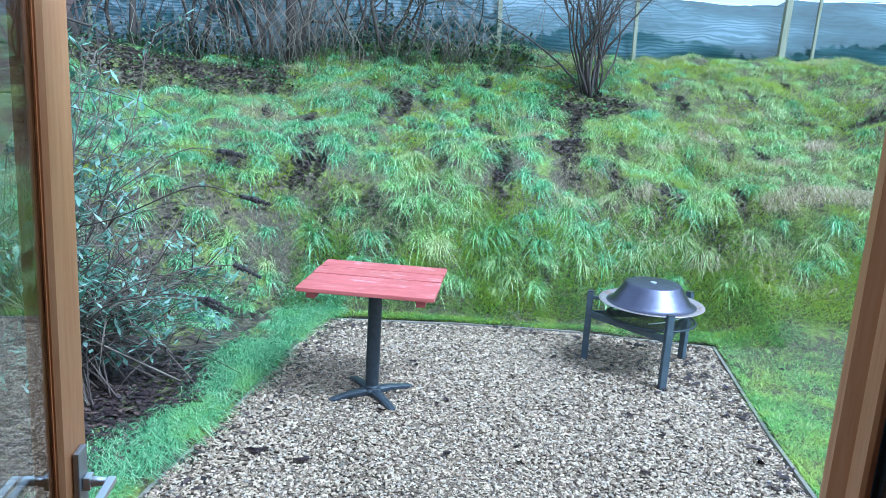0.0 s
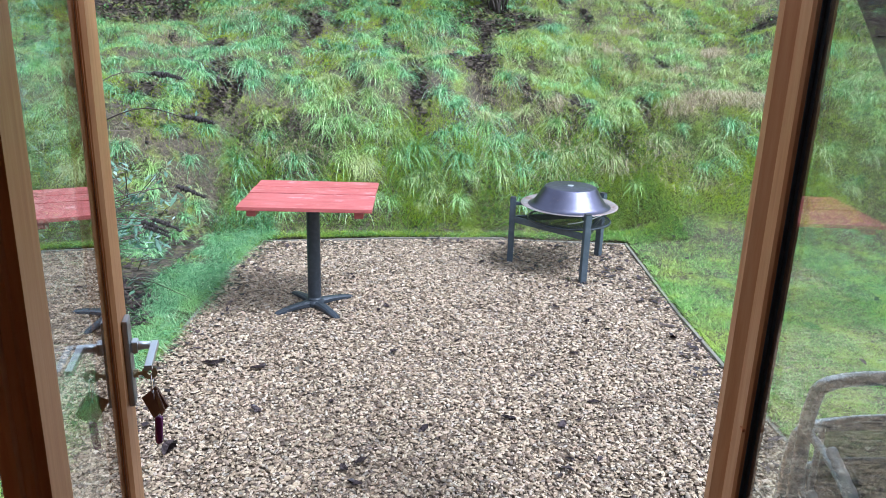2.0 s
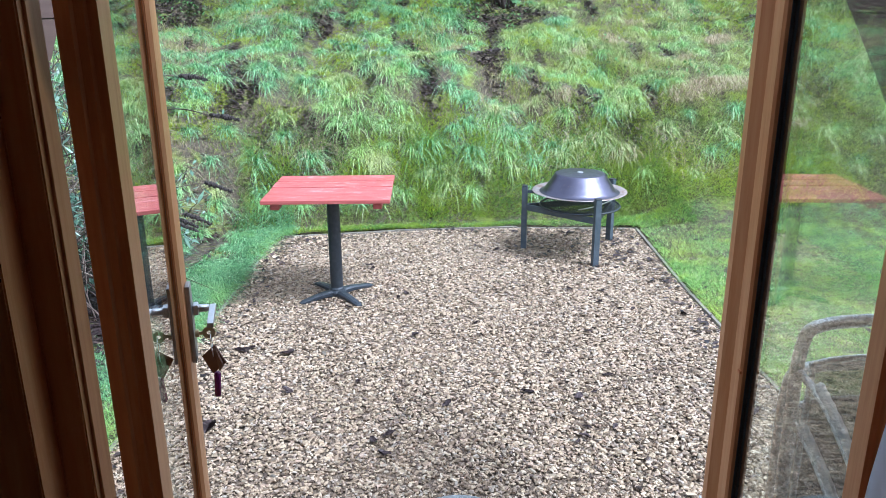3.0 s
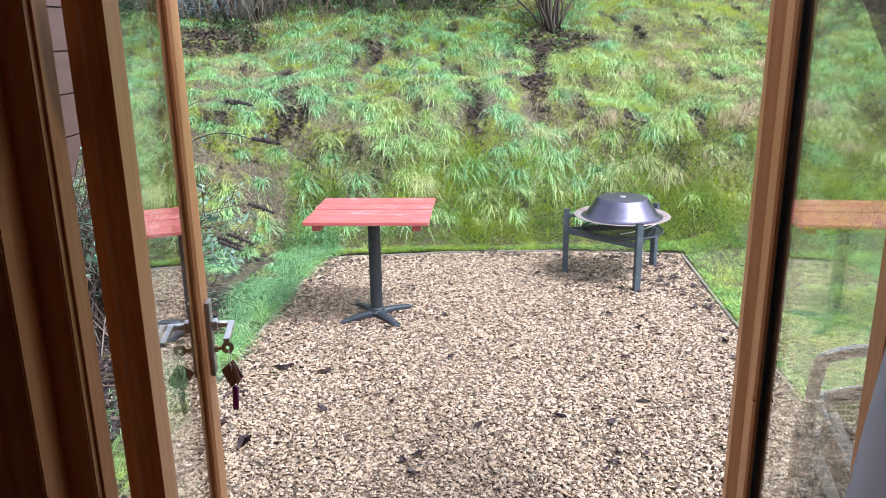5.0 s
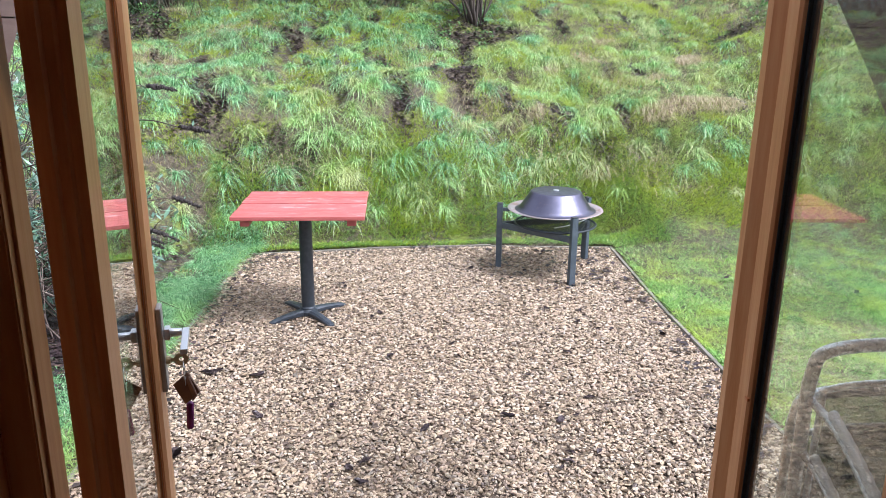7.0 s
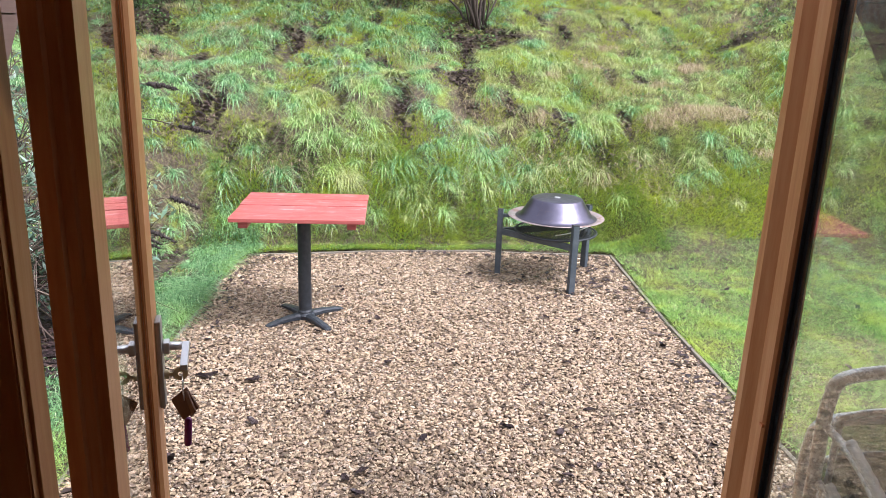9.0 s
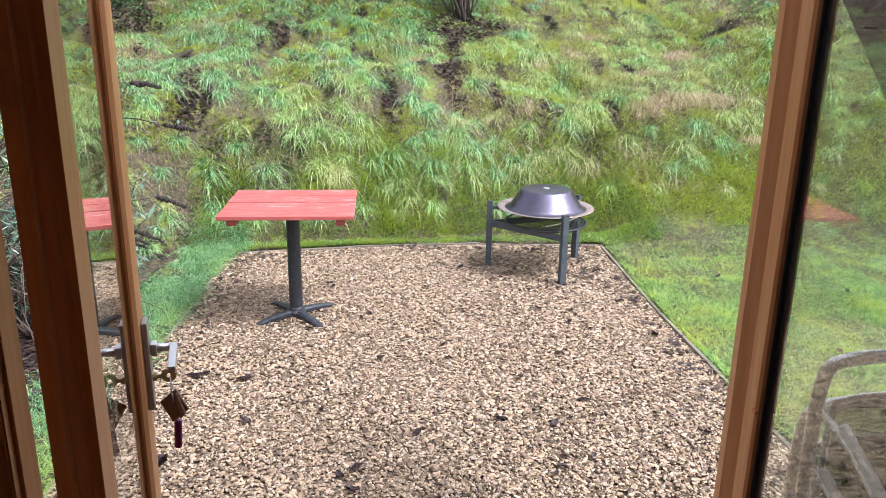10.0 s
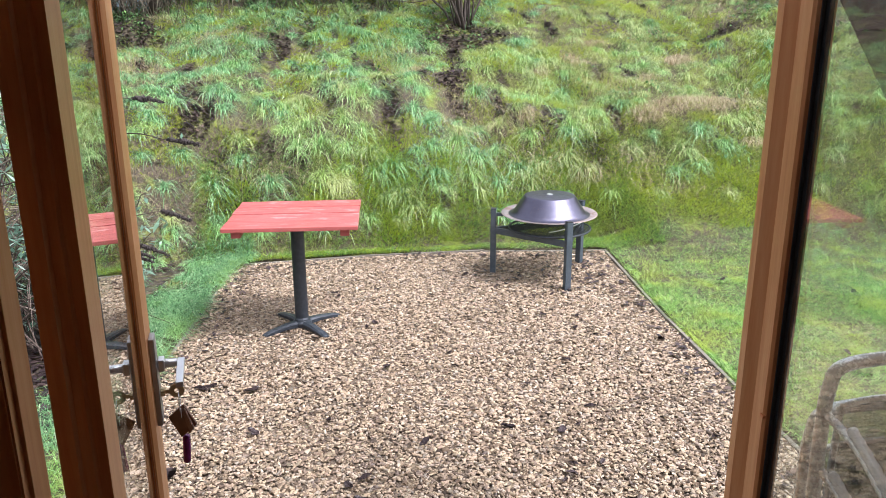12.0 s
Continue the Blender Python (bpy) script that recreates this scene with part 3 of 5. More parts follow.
def on_bank(x, y, s):
    d = np.clip(2.2 * vnoise(x * 1.9, y * 1.9, 22) - 0.55, 0.08, 1.1)
    d = np.where(x > 2.0, d + 0.35, d) * (s > 0.0)
    d = np.where((x < -1.5) & (y < 7.0), d * 0.3, d)
    return d * np.where(bare_ground(x, y), 0.12, 1.0) * np.where(dry_ground(x, y), 0.35, 1.0)


def on_lawn(x, y, s):
    return np.where(x > plot_right(y), np.clip(1.6 - s, 0, 1), 0.0) * np.clip((5.4 - x) / 0.9, 0, 1) * np.clip((y - 1.0) / 1.2, 0, 1) * (0.45 + 0.75 * vnoise(x * 2.4, y * 2.4, 24))


def on_back(x, y, s):
    return np.clip(1.3 - np.abs(s - 0.22) * 1.6, 0, 1) * (0.35 + 0.9 * vnoise(x * 3, y * 3, 25))


def on_strip(x, y, s):
    d = plot_left(y) - x
    edge = 0.27 + 0.30 * np.clip((5.3 - y) / 2.2, 0, 1) + 0.22 * (vnoise(x * 2.3, y * 2.3, 81) - 0.5)
    return np.clip((edge - d) * 5, 0.006, 1.0) * np.clip((y - 2.5) * 1.3, 0.02, 1) * np.where(vnoise(x * 4.5, y * 4.5, 82) > 0.25, 1, 0.3)


sward("bank_grass", 190000, -4.6, 5.6, 5.0, 10.85, on_bank, (0.035, 0.085), (0.0036, 0.0066), (0.7, 1.5), -1.57, 0.85, M_THATCH, 2, "thin mixed green and straw grass between the tussocks", 0.7)
sward("bank_grass", 130000, 1.7, 5.6, 5.2, 8.2, lambda x, y, s: np.clip(1.5 - s * 0.55, 0.1, 1) * (s > -0.05) * (0.35 + 0.8 * vnoise(x * 2.8, y * 2.8, 27)) * np.where(bare_ground(x, y), 0.1, 1), (0.022, 0.055), (0.0034, 0.0060), (0.7, 1.6), -1.57, 1.0, M_THATCH, 2, "pale rough grass on the foot of the bank", 0.6)
sward("short_grass", 360000, 1.7, 5.4, 1.0, 6.9, on_lawn, (0.022, 0.055), (0.0028, 0.0050), (0.5, 1.6), -1.57, 1.6, M_LAWN, 2, "short mossy lawn beside the gravel terrace")
sward("short_grass", 105000, -1.3, 2.6, 5.6, 7.1, on_back, (0.028, 0.062), (0.0032, 0.0058), (0.6, 1.5), -1.4, 1.0, M_LAWN, 2, "short lush grass strip behind the gravel terrace", 0.8)
sward("strip_grass", 80000, -2.6, -0.85, 1.6, 6.2, on_strip, (0.05, 0.125), (0.0028, 0.0052), (0.7, 1.5), -1.0, 0.75, M_TUSSOCK, 3, "soft flopped blue-green grass along the gravel edge")
sward("short_grass", 130000, 1.65, 3.7, 1.9, 4.7, on_lawn, (0.025, 0.060), (0.0026, 0.0046), (0.6, 1.6), -1.57, 1.8, M_LAWN, 2, "short dense lawn beside the gravel terrace")
sward("verge_grass", 60000, -2.5, -0.85, 4.4, 6.9, lambda x, y, s: np.clip(2.4 * vnoise(x * 2.7, y * 2.7, 28) - 0.75, 0, 0.8) * ((s > -0.3) | (plot_left(y) - x < 0.4)) * np.clip((0.6 - s) * 1.6, 0, 1), (0.05, 0.12), (0.0034, 0.0064), (0.7, 1.5), -1.1, 0.8, M_TUSSOCK, 3, "flopped broad-bladed grass at the foot of the bank", 1.0)
sward("moss", 70000, -1.2, 4.2, 5.7, 7.0, lambda x, y, s: np.clip(1.2 - np.abs(s - 0.35) * 1.5, 0, 1) * np.clip(3.0 * vnoise(x * 3.3, y * 3.3, 93) - 0.9, 0, 1), (0.020, 0.048), (0.005, 0.009), (0.6, 1.5), -1.57, 0.9, M_MOSS, 2, "bright mossy grass along the foot of the bank", 0.4)
sward("moss", 190000, -3.2, 5.2, 5.8, 10.5, lambda x, y, s: (s > 0.05) * ~bare_ground(x, y) * np.clip((vnoise(x * 1.9, y * 1.9, 91) * 0.6 + vnoise(x * 5.5, y * 5.5, 92) * 0.4 - 0.47) * 6, 0, 1), (0.012, 0.034), (0.006, 0.012), (0.5, 1.5), -1.57, 0.9, M_MOSS, 2, "bright yellow-green moss cushions between the grass", 0.3)

n = 230000
px, py = scatter(n, -2.5, 6.5, 5.9, 10.6)
ok = (dry_ground(px, py) | ((vnoise(px * 1.5, py * 2.6, 31) > 0.72) & (rng.random(n) < 0.16))) & (py - toe(px) > 0.3)
px, py = px[ok], py[ok]
n = px.size
me = blades("dead_grass", px, py, height(px, py), rng.uniform(0.07, 0.17, n), rng.uniform(0.002, 0.0045, n), rng.uniform(0.8, 1.4, n), -1.57 + rng.normal(0, 0.7, n), M_STRAW, rows=4, droop=2.2)
tagged(link("dead_grass", me, None), "straw-coloured dead grass lying over the bank", "grass", kind="stuff")

# grass that leans over the edge of the gravel
n = 9000
side = rng.choice(3, n, p=[0.50, 0.20, 0.30])
yy = np.where(side == 0, rng.uniform(2.3, 5.7, n), rng.uniform(1.2, 5.7, n))
xx = rng.uniform(-0.95, 2.05, n)
px = np.where(side == 0, plot_left(yy) - np.abs(rng.normal(0, 0.10, n)), np.where(side == 1, plot_right(yy) + 0.03 + np.abs(rng.normal(0, 0.06, n)), xx))
py = np.where(side == 2, plot_back(xx) + 0.03 + np.abs(rng.normal(0, 0.08, n)), yy)
head = np.where(side == 0, 0.0, np.where(side == 1, 3.14, -1.57)) + rng.normal(0, 1.0, n)
ok = vnoise(px * 4.2, py * 3.4, 81) > 0.42
px, py, head, side = px[ok], py[ok], head[ok], side[ok]
n = px.size
me = blades("fringe_grass", px, py, np.maximum(height(px, py), 0.0), np.where(side == 0, rng.uniform(0.03, 0.08, n), rng.uniform(0.015, 0.055, n)), rng.uniform(0.002, 0.004, n), rng.uniform(0.7, 1.6, n), head, M_LAWN, rows=3)
tagged(link("fringe_grass", me, None), "green grass fringe leaning over the gravel edge", "grass", kind="stuff")

# broad-leaved weeds on the bank
n = 5200
cx, cy = scatter(190, -4.5, 6.5, 6.3, 10.4)
cx[:70], cy[:70] = rng.uniform(-2.6, 1.6, 70), rng.uniform(8.6, 10.4, 70)
k = rng.integers(0, 190, n)
px, py = cx[k] + rng.normal(0, 0.09, n), cy[k] + rng.normal(0, 0.09, n)
me = flakes("weed_leaves", px, py, height(px, py) + rng.uniform(0.02, 0.12, n), rng.uniform(0.025, 0.055, n), rng.uniform(0.014, 0.028, n), rng.uniform(0, 6.283, n), rng.normal(0, 0.5, n), M_HERB)
tagged(link("weed_leaves", me, None), "fresh green broad-leaved weeds among the grass", "weeds", kind="stuff")

# rotting leaves: under the shrub, along the edges and in bare runs of the bank
n = 52000
px, py = scatter(n, -5.0, 6.5, 2.0, 10.8)
s = py - toe(px)
bare = (s > 0.3) & (vnoise(px * 2.6, py * 0.8, 41) > 0.70)
under = (px < plot_left(py) - 0.38) & (py < 7.0) & (px > -4) & (vnoise(px * 1.8, py * 1.8, 42) > 0.28)
top = (s > 3.3) & (px < 2.2) & (vnoise(px * 1.3, py * 1.3, 43) > 0.5)
edge = in_plot(px, py, -0.01) & (~in_plot(px, py, -0.22)) & (rng.random(n) < 0.42)
pit = ((px - 1.55) ** 2 + (py - 5.2) ** 2 < 0.5) & in_plot(px, py, -0.02) & (rng.random(n) < 0.34)
ok = bare | under | top | edge | pit | (bare_ground(px, py) & (rng.random(n) < 0.9))
px, py = px[ok], py[ok]
n = px.size
pz = np.where(in_plot(px, py), 0.016, height(px, py) + 0.012) + rng.uniform(0, 0.012, n)
me = flakes("leaf_litter", px, py, pz, rng.uniform(0.02, 0.065, n), rng.uniform(0.012, 0.04, n), rng.uniform(0, 6.283, n), rng.normal(0, 0.22, n), M_LITTER)
tagged(link("leaf_litter", me, None), "dark rotting leaf litter on soil and along the gravel edge", "leaf litter", kind="stuff")


lx, ly = [], []
for cx0, cy0, rx0, ry0 in BARE:
    m = int(2000 * rx0 * ry0 * 3.14) + 8
    a, b = rng.uniform(0, 6.283, m), rng.random(m) ** 0.5 * 1.25
    lx.append(cx0 + rx0 * b * np.cos(a))
    ly.append(cy0 + ry0 * b * np.sin(a))
px, py = np.concatenate(lx), np.concatenate(ly)
n = px.size
me = flakes("leaf_litter", px, py, height(px, py) + rng.uniform(0.004, 0.025, n), rng.uniform(0.02, 0.06, n), rng.uniform(0.013, 0.036, n), rng.uniform(0, 6.283, n), rng.normal(0, 0.35, n), M_LITTER)
tagged(link("leaf_litter", me, None), "dark leaf litter in bare runs between the tussocks", "leaf litter", kind="stuff")

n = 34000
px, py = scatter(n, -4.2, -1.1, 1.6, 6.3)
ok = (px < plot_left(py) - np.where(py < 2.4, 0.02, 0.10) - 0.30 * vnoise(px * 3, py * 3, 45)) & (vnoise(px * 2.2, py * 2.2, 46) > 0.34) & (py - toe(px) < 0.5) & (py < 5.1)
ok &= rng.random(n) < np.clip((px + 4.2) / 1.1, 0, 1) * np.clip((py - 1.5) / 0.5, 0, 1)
px, py = px[ok], py[ok]
n = px.size
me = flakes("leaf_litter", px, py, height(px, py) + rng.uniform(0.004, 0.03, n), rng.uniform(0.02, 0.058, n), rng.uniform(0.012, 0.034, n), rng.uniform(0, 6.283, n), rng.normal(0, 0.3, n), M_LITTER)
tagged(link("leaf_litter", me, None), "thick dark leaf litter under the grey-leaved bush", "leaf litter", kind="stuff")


# ---- timber edging of the terrace ----
edging = empty("gravel_edging", label="thin weathered timber edging boards round the gravel terrace", category="edging")
runs = [((-1.28, 3.17), (-1.17, 3.9)), ((-1.17, 3.9), (-1.06, 4.8)), ((-1.06, 4.8), (-0.98, 5.5)), ((-0.98, 5.5), (-0.90, 5.73)), ((-0.90, 5.73), (0.02, 5.80)), ((0.02, 5.80), (1.06, 5.78)), ((1.06, 5.78), (2.06, 5.64)),
        ((2.06, 5.64), (1.885, 4.05)), ((1.885, 4.05), (1.815, 3.08)), ((1.815, 3.08), (1.68, 0.7)), ((-1.28, 3.17), (-1.5, 0.7))]
for i, ((ax, ay), (bx2, by2)) in enumerate(runs):
    le = math.hypot(bx2 - ax, by2 - ay)
    b = part("board", box(0, le, -0.011, 0.011, -0.08, (0.007 if i < 4 or i == 10 else 0.015) + 0.005 * (i % 3), 0.004), M_EDGE, edging)
    b.matrix_basis = pose(ax, ay, 0, 0, 0, math.degrees(math.atan2(by2 - ay, bx2 - ax)))

# round paving stone by the door
slab = empty("stepping_stone", 0.1, 1.87, 0.0, label="round grey concrete stepping stone sunk in the gravel", category="paving stone")
part("slab", lathe([(0, 0), (0.21, 0), (0.215, 0.016), (0.205, 0.026), (0, 0.028)], 40), M_CONCRETE, slab)


# ---- the cabin ----
FLOOR, HEAD = 0.20, 2.16
XL, XR, YF, YB = -0.553, 0.626, 0.45, -3.2


def wall(name, bm, label, mat=M_LINING):
    return tagged(part(name, bm, mat), label, "wall", kind="structure")


wall("wall_front_west", box(-1.35, -0.66, YF, 0.53, 0.0, 2.42), "brown timber cabin wall beside the door")
wall("wall_front_east", box(0.675, 1.55, YF, 0.53, 0.0, 2.42), "brown timber cabin wall beside the door")
wall("wall_front_head", box(-0.66, 0.675, YF, 0.53, HEAD + 0.06, 2.42), "timber wall above the double door")
wall("wall_west", box(-1.45, -1.35, YB, 0.53, 0.0, 2.42), "boarded side wall of the dark cabin room")
wall("wall_east", box(1.55, 1.65, YB, 0.53, 0.0, 2.42), "boarded side wall of the dark cabin room")
wall("wall_back", box(-1.45, 1.65, YB - 0.1, YB, 0.0, 2.42), "boarded back wall of the dark cabin room")
tagged(part("floor", box(-1.35, 1.55, YB, YF, 0.06, FLOOR), M_FLOOR), "brown boarded cabin floor", "floor", kind="structure")
tagged(part("ceiling", box(-1.45, 1.65, YB - 0.1, 0.53, 2.424, 2.48), M_LINING), "boarded cabin ceiling", "ceiling", kind="structure")
# overhang is unseen; its reach is set by the shade wanted on the door leaves
tagged(part("roof", box(-1.6, 1.8, YB - 0.3, 0.93, 2.484, 2.58, 0.01), M_ROOF), "dark flat cabin roof, its unseen overhang added to shade the door", "roof", kind="structure")

frame_ob = empty("door_frame", label="brown stained softwood frame of the open double door", category="door frame", kind="structure")
# left jamb takes the door's lighter wood to show daylight falling on it
part("jamb", prism([(-0.66, 0.40), (-0.592, 0.40), (-0.592, 0.462), (-0.5555, 0.462), (XL, 0.483), (XL, 0.515), (-0.564, 0.521), (-0.564, 0.544), (-0.66, 0.544)], FLOOR, HEAD, 0.002), M_DOOR, frame_ob)
part("jamb", prism([(0.675, 0.40), (0.675, 0.554), (0.636, 0.554), (0.636, 0.531), (XR, 0.525), (XR, 0.462), (0.650, 0.462), (0.650, 0.40)], FLOOR, HEAD, 0.002), M_FRAME, frame_ob)
# thin added strip in door wood, stands for the daylit band of the jamb
part("lit_strip", box(XL - 0.002, XL + 0.003, 0.474, 0.514, FLOOR, HEAD - 0.002, 0.001), M_DOOR, frame_ob, "thin added strip for the lit edge of the jamb")
part("head", box(-0.66, 0.675, 0.40, 0.544, HEAD, HEAD + 0.058, 0.003), M_FRAME, frame_ob)
part("threshold", box(-0.66, 0.675, 0.40, 0.58, FLOOR - 0.10, FLOOR - 0.002, 0.004), M_FRAME, frame_ob)
part("architrave", box(-0.76, -0.662, 0.43, 0.449, FLOOR, HEAD, 0.006), M_FRAME, frame_ob)
part("architrave", box(0.677, 0.775, 0.43, 0.449, FLOOR, HEAD, 0.006), M_FRAME, frame_ob)


def door_leaf(name, x, y, heading, length, sign, label):
    """A glazed leaf: x along it from the hinges, its room face at y = 0, its body towards sign * y."""
    d = empty(name, x, y, 0, heading, label, "door", "leaves of the double door")
    T, W, z0, z1 = 0.049, (0.062 if sign < 0 else 0.104), 0.215, 2.145
    g0 = 0.0205 if sign < 0 else 0.0125

    def rect(u0, u1, v0, v1, za, zb, bevel=0.002):
        return box(u0, u1, min(sign * v0, sign * v1), max(sign * v0, sign * v1), za, zb, bevel)

    prof = [(0.010, 0.0), (W - 0.006, 0.0), (W, 0.006), (W, T), (0.0, T), (0.0, 0.031), (0.006, 0.027), (0.006, 0.016), (0.010, 0.012)]
    part("hinge_stile", prism([(u, sign * v) for u, v in prof], z0, z1), M_DOOR, d)
    if sign < 0:
        prof = [(length - 0.113, 0.006), (length - 0.107, 0.0), (length - 0.060, 0.0), (length - 0.056, 0.004), (length - 0.052, 0.004), (length - 0.027, -0.016), (length, -0.016), (length, 0.02), (length - 0.02, 0.02), (length - 0.02, T), (length - 0.113, T)]
    else:
        prof = [(length - W, 0.007), (length - W + 0.008, 0.0), (length - 0.004, 0.0), (length, 0.004), (length, 0.024), (length - 0.012, 0.024), (length - 0.012, T), (length - W, T)]
    part("lock_stile", prism([(u, sign * v) for u, v in prof], z0, z1), M_DOOR, d)
    e = length - (0.113 if sign < 0 else W)
    part("bottom_rail", rect(W + 0.001, e - 0.001, 0.001, T - 0.001, z0, z0 + 0.20), M_DOOR, d)
    part("top_rail", rect(W + 0.001, e - 0.001, 0.001, T - 0.001, z1 - 0.11, z1), M_DOOR, d)
    g = part("pane", rect(W + 0.002, e - 0.002, g0, g0 + 0.004, z0 + 0.203, z1 - 0.113, 0.0), M_GLASS, d, "clear window glass")
    g.visible_shadow = False
    g = part("pane", rect(W + 0.002, e - 0.002, g0 + 0.013, g0 + 0.017, z0 + 0.203, z1 - 0.113, 0.0), M_GLASS, d, "clear window glass")
    g.visible_shadow = False
    # right leaf's lock-side spacer is widened: its black also paints the dark reflection there
    for u0, u1 in ((W + 0.001, W + 0.006), (e - (0.017 if sign < 0 else 0.006), e - 0.001)):
        part("spacer", rect(u0, u1, g0 + 0.0045, g0 + 0.0125, z0 + 0.203, z1 - 0.113, 0.0), M_RUBBER if sign < 0 else M_FRAME, d, "dark spacer bar between the panes")
    # dark glazing strips; their colour also gives the shade on the stile's glass-side edge
    for u0, u1 in ((W + 0.001, W + 0.005), (e - 0.005, e - 0.001)):
        part("gasket", rect(u0, u1, g0 - (0.007 if sign < 0 else 0.003), g0 - 0.0005, z0 + 0.203, z1 - 0.113, 0.0), M_RUBBER if sign < 0 else M_FRAME, d, "narrow dark glazing strip, also standing for the shaded stile edge")
    for za, zb in ((z0 + 0.201, z0 + 0.212), (z1 - 0.122, z1 - 0.111)):
        part("bead", rect(W + 0.010, e - 0.010, 0.003, g0 - 0.0005, za, zb, 0.001), M_DOOR, d)
    return d, e


HL = math.degrees(math.atan2(1.188 - 0.58, -0.589 + 0.510))
door_l, _ = door_leaf("door_1", -0.510, 0.580, HL, 0.613, 1, "open glazed softwood door leaf with lever handle and hanging keys")
HR = math.degrees(math.atan2(1.243 - 0.58, 0.695 - 0.622))
door_r, _ = door_leaf("door_2", 0.622, 0.580, HR, 0.6657, -1, "open glazed softwood door leaf with a rebated meeting edge")
# keep on the meeting edge and the bolt of the second leaf
part("keep", box(0.551, 0.566, -0.003, 0.003, 0.984, 0.991, 0.001), M_FRAME, door_r, "small dark keep")
part("bolt", box(0.652, 0.676, 0.016, 0.022, 0.45, 0.56, 0.002), M_NICKEL, door_r, "dull metal flush bolt")

# lever handle of the first leaf, on its room face (local -y)
part("backplate", box(0.545, 0.585, -0.011, -0.0005, 1.085, 1.262, 0.003), M_PLATE, door_l, "grey metal lock plate")
part("lever_rose", box(0.553, 0.577, -0.024, -0.012, 1.192, 1.216, 0.003), M_NICKEL, door_l, "brushed metal")
lev = tubes([[((0.565, -0.012, 1.204), 0.0105), ((0.565, -0.030, 1.204), 0.0085), ((0.565, -0.046, 1.204), 0.0075)]], 10)
link("lever_neck", lev, M_NICKEL, door_l, "brushed metal")
part("lever", box(0.462, 0.575, -0.060, -0.0465, 1.198, 1.209, 0.002), M_NICKEL, door_l, "brushed metal lever")
part("backplate", box(0.545, 0.585, 0.0495, 0.060, 1.085, 1.262, 0.003), M_PLATE, door_l, "grey metal lock plate")
link("lever_neck", tubes([[((0.565, 0.061, 1.204), 0.0105), ((0.565, 0.096, 1.204), 0.0075)]], 10), M_NICKEL, door_l, "brushed metal")
part("lever", box(0.462, 0.575, 0.0965, 0.110, 1.198, 1.209, 0.002), M_NICKEL, door_l, "brushed metal lever")
part("cylinder", lathe([(0, 0), (0.0085, 0), (0.0085, 0.008), (0, 0.008)], 16), M_BRASS, door_l).matrix_basis = pose(0.565, -0.011, 1.146, 90, 0, 0)

# bunch of keys in the lock
kx, ky, kz = -0.523 + 0.565 * math.cos(radians(HL)), 0.578 + 0.565 * math.sin(radians(HL)), 1.146
keys = empty("key_bunch", kx, ky, kz, HL, "brass key with ring, leather tag and purple fob in the lock", "keys")
part("key_blade", box(-0.0015, 0.0015, -0.040, -0.018, -0.004, 0.004, 0.0006), M_BRASS, keys)
part("key_bow", lathe([(0.0045, -0.0012), (0.013, -0.0012), (0.0145, 0.0), (0.013, 0.0012), (0.0045, 0.0012), (0.0045, -0.0012)], 20), M_BRASS, keys).matrix_basis = pose(0, -0.053, 0, 0, 90, 0)
ring = [((0.017 * math.cos(a), -0.056, -0.024 + 0.019 * math.sin(a)), 0.0011) for a in [k * math.pi / 10 for k in range(21)]]
link("key_ring", tubes([ring], 6), M_NICKEL, keys)
tag = part("leather_tag", box(-0.024, 0.024, -0.0022, 0.0022, -0.024, 0.024, 0.002), M_LEATHER, keys, "square brown leather tag")
tag.matrix_basis = pose(0.002, -0.058, -0.066, 12, 42, 62)
tag2 = part("leather_tag", box(-0.020, 0.020, -0.002, 0.002, -0.022, 0.022, 0.002), M_LEATHER, keys, "square brown leather tag")
tag2.matrix_basis = pose(-0.006, -0.066, -0.064, -8, 40, 20)
part("fob", lathe([(0, -0.030), (0.0065, -0.030), (0.0075, -0.026), (0.0075, 0.026), (0.005, 0.030), (0, 0.030)], 14), M_PURPLE, keys, "purple plastic fob", smooth=True).matrix_basis = pose(0.004, -0.060, -0.128, 4, -3, 0)
link("fob_loop", tubes([[((0.004, -0.060, -0.098), 0.0012), ((0.003, -0.058, -0.086), 0.0012), ((0.002, -0.056, -0.040), 0.0012)]], 5), M_NICKEL, keys)


# ---- clad wings of the porch ----
def wing_edge(z):
    return float(np.interp(z, [0, 0.6, 1.0, 1.35, 1.5, 1.65, 1.75, 1.9, 2.05, 2.45], [0.62, 0.84, 1.08, 1.40, 1.51, 1.65, 1.75, 1.90, 2.06, 2.34]))


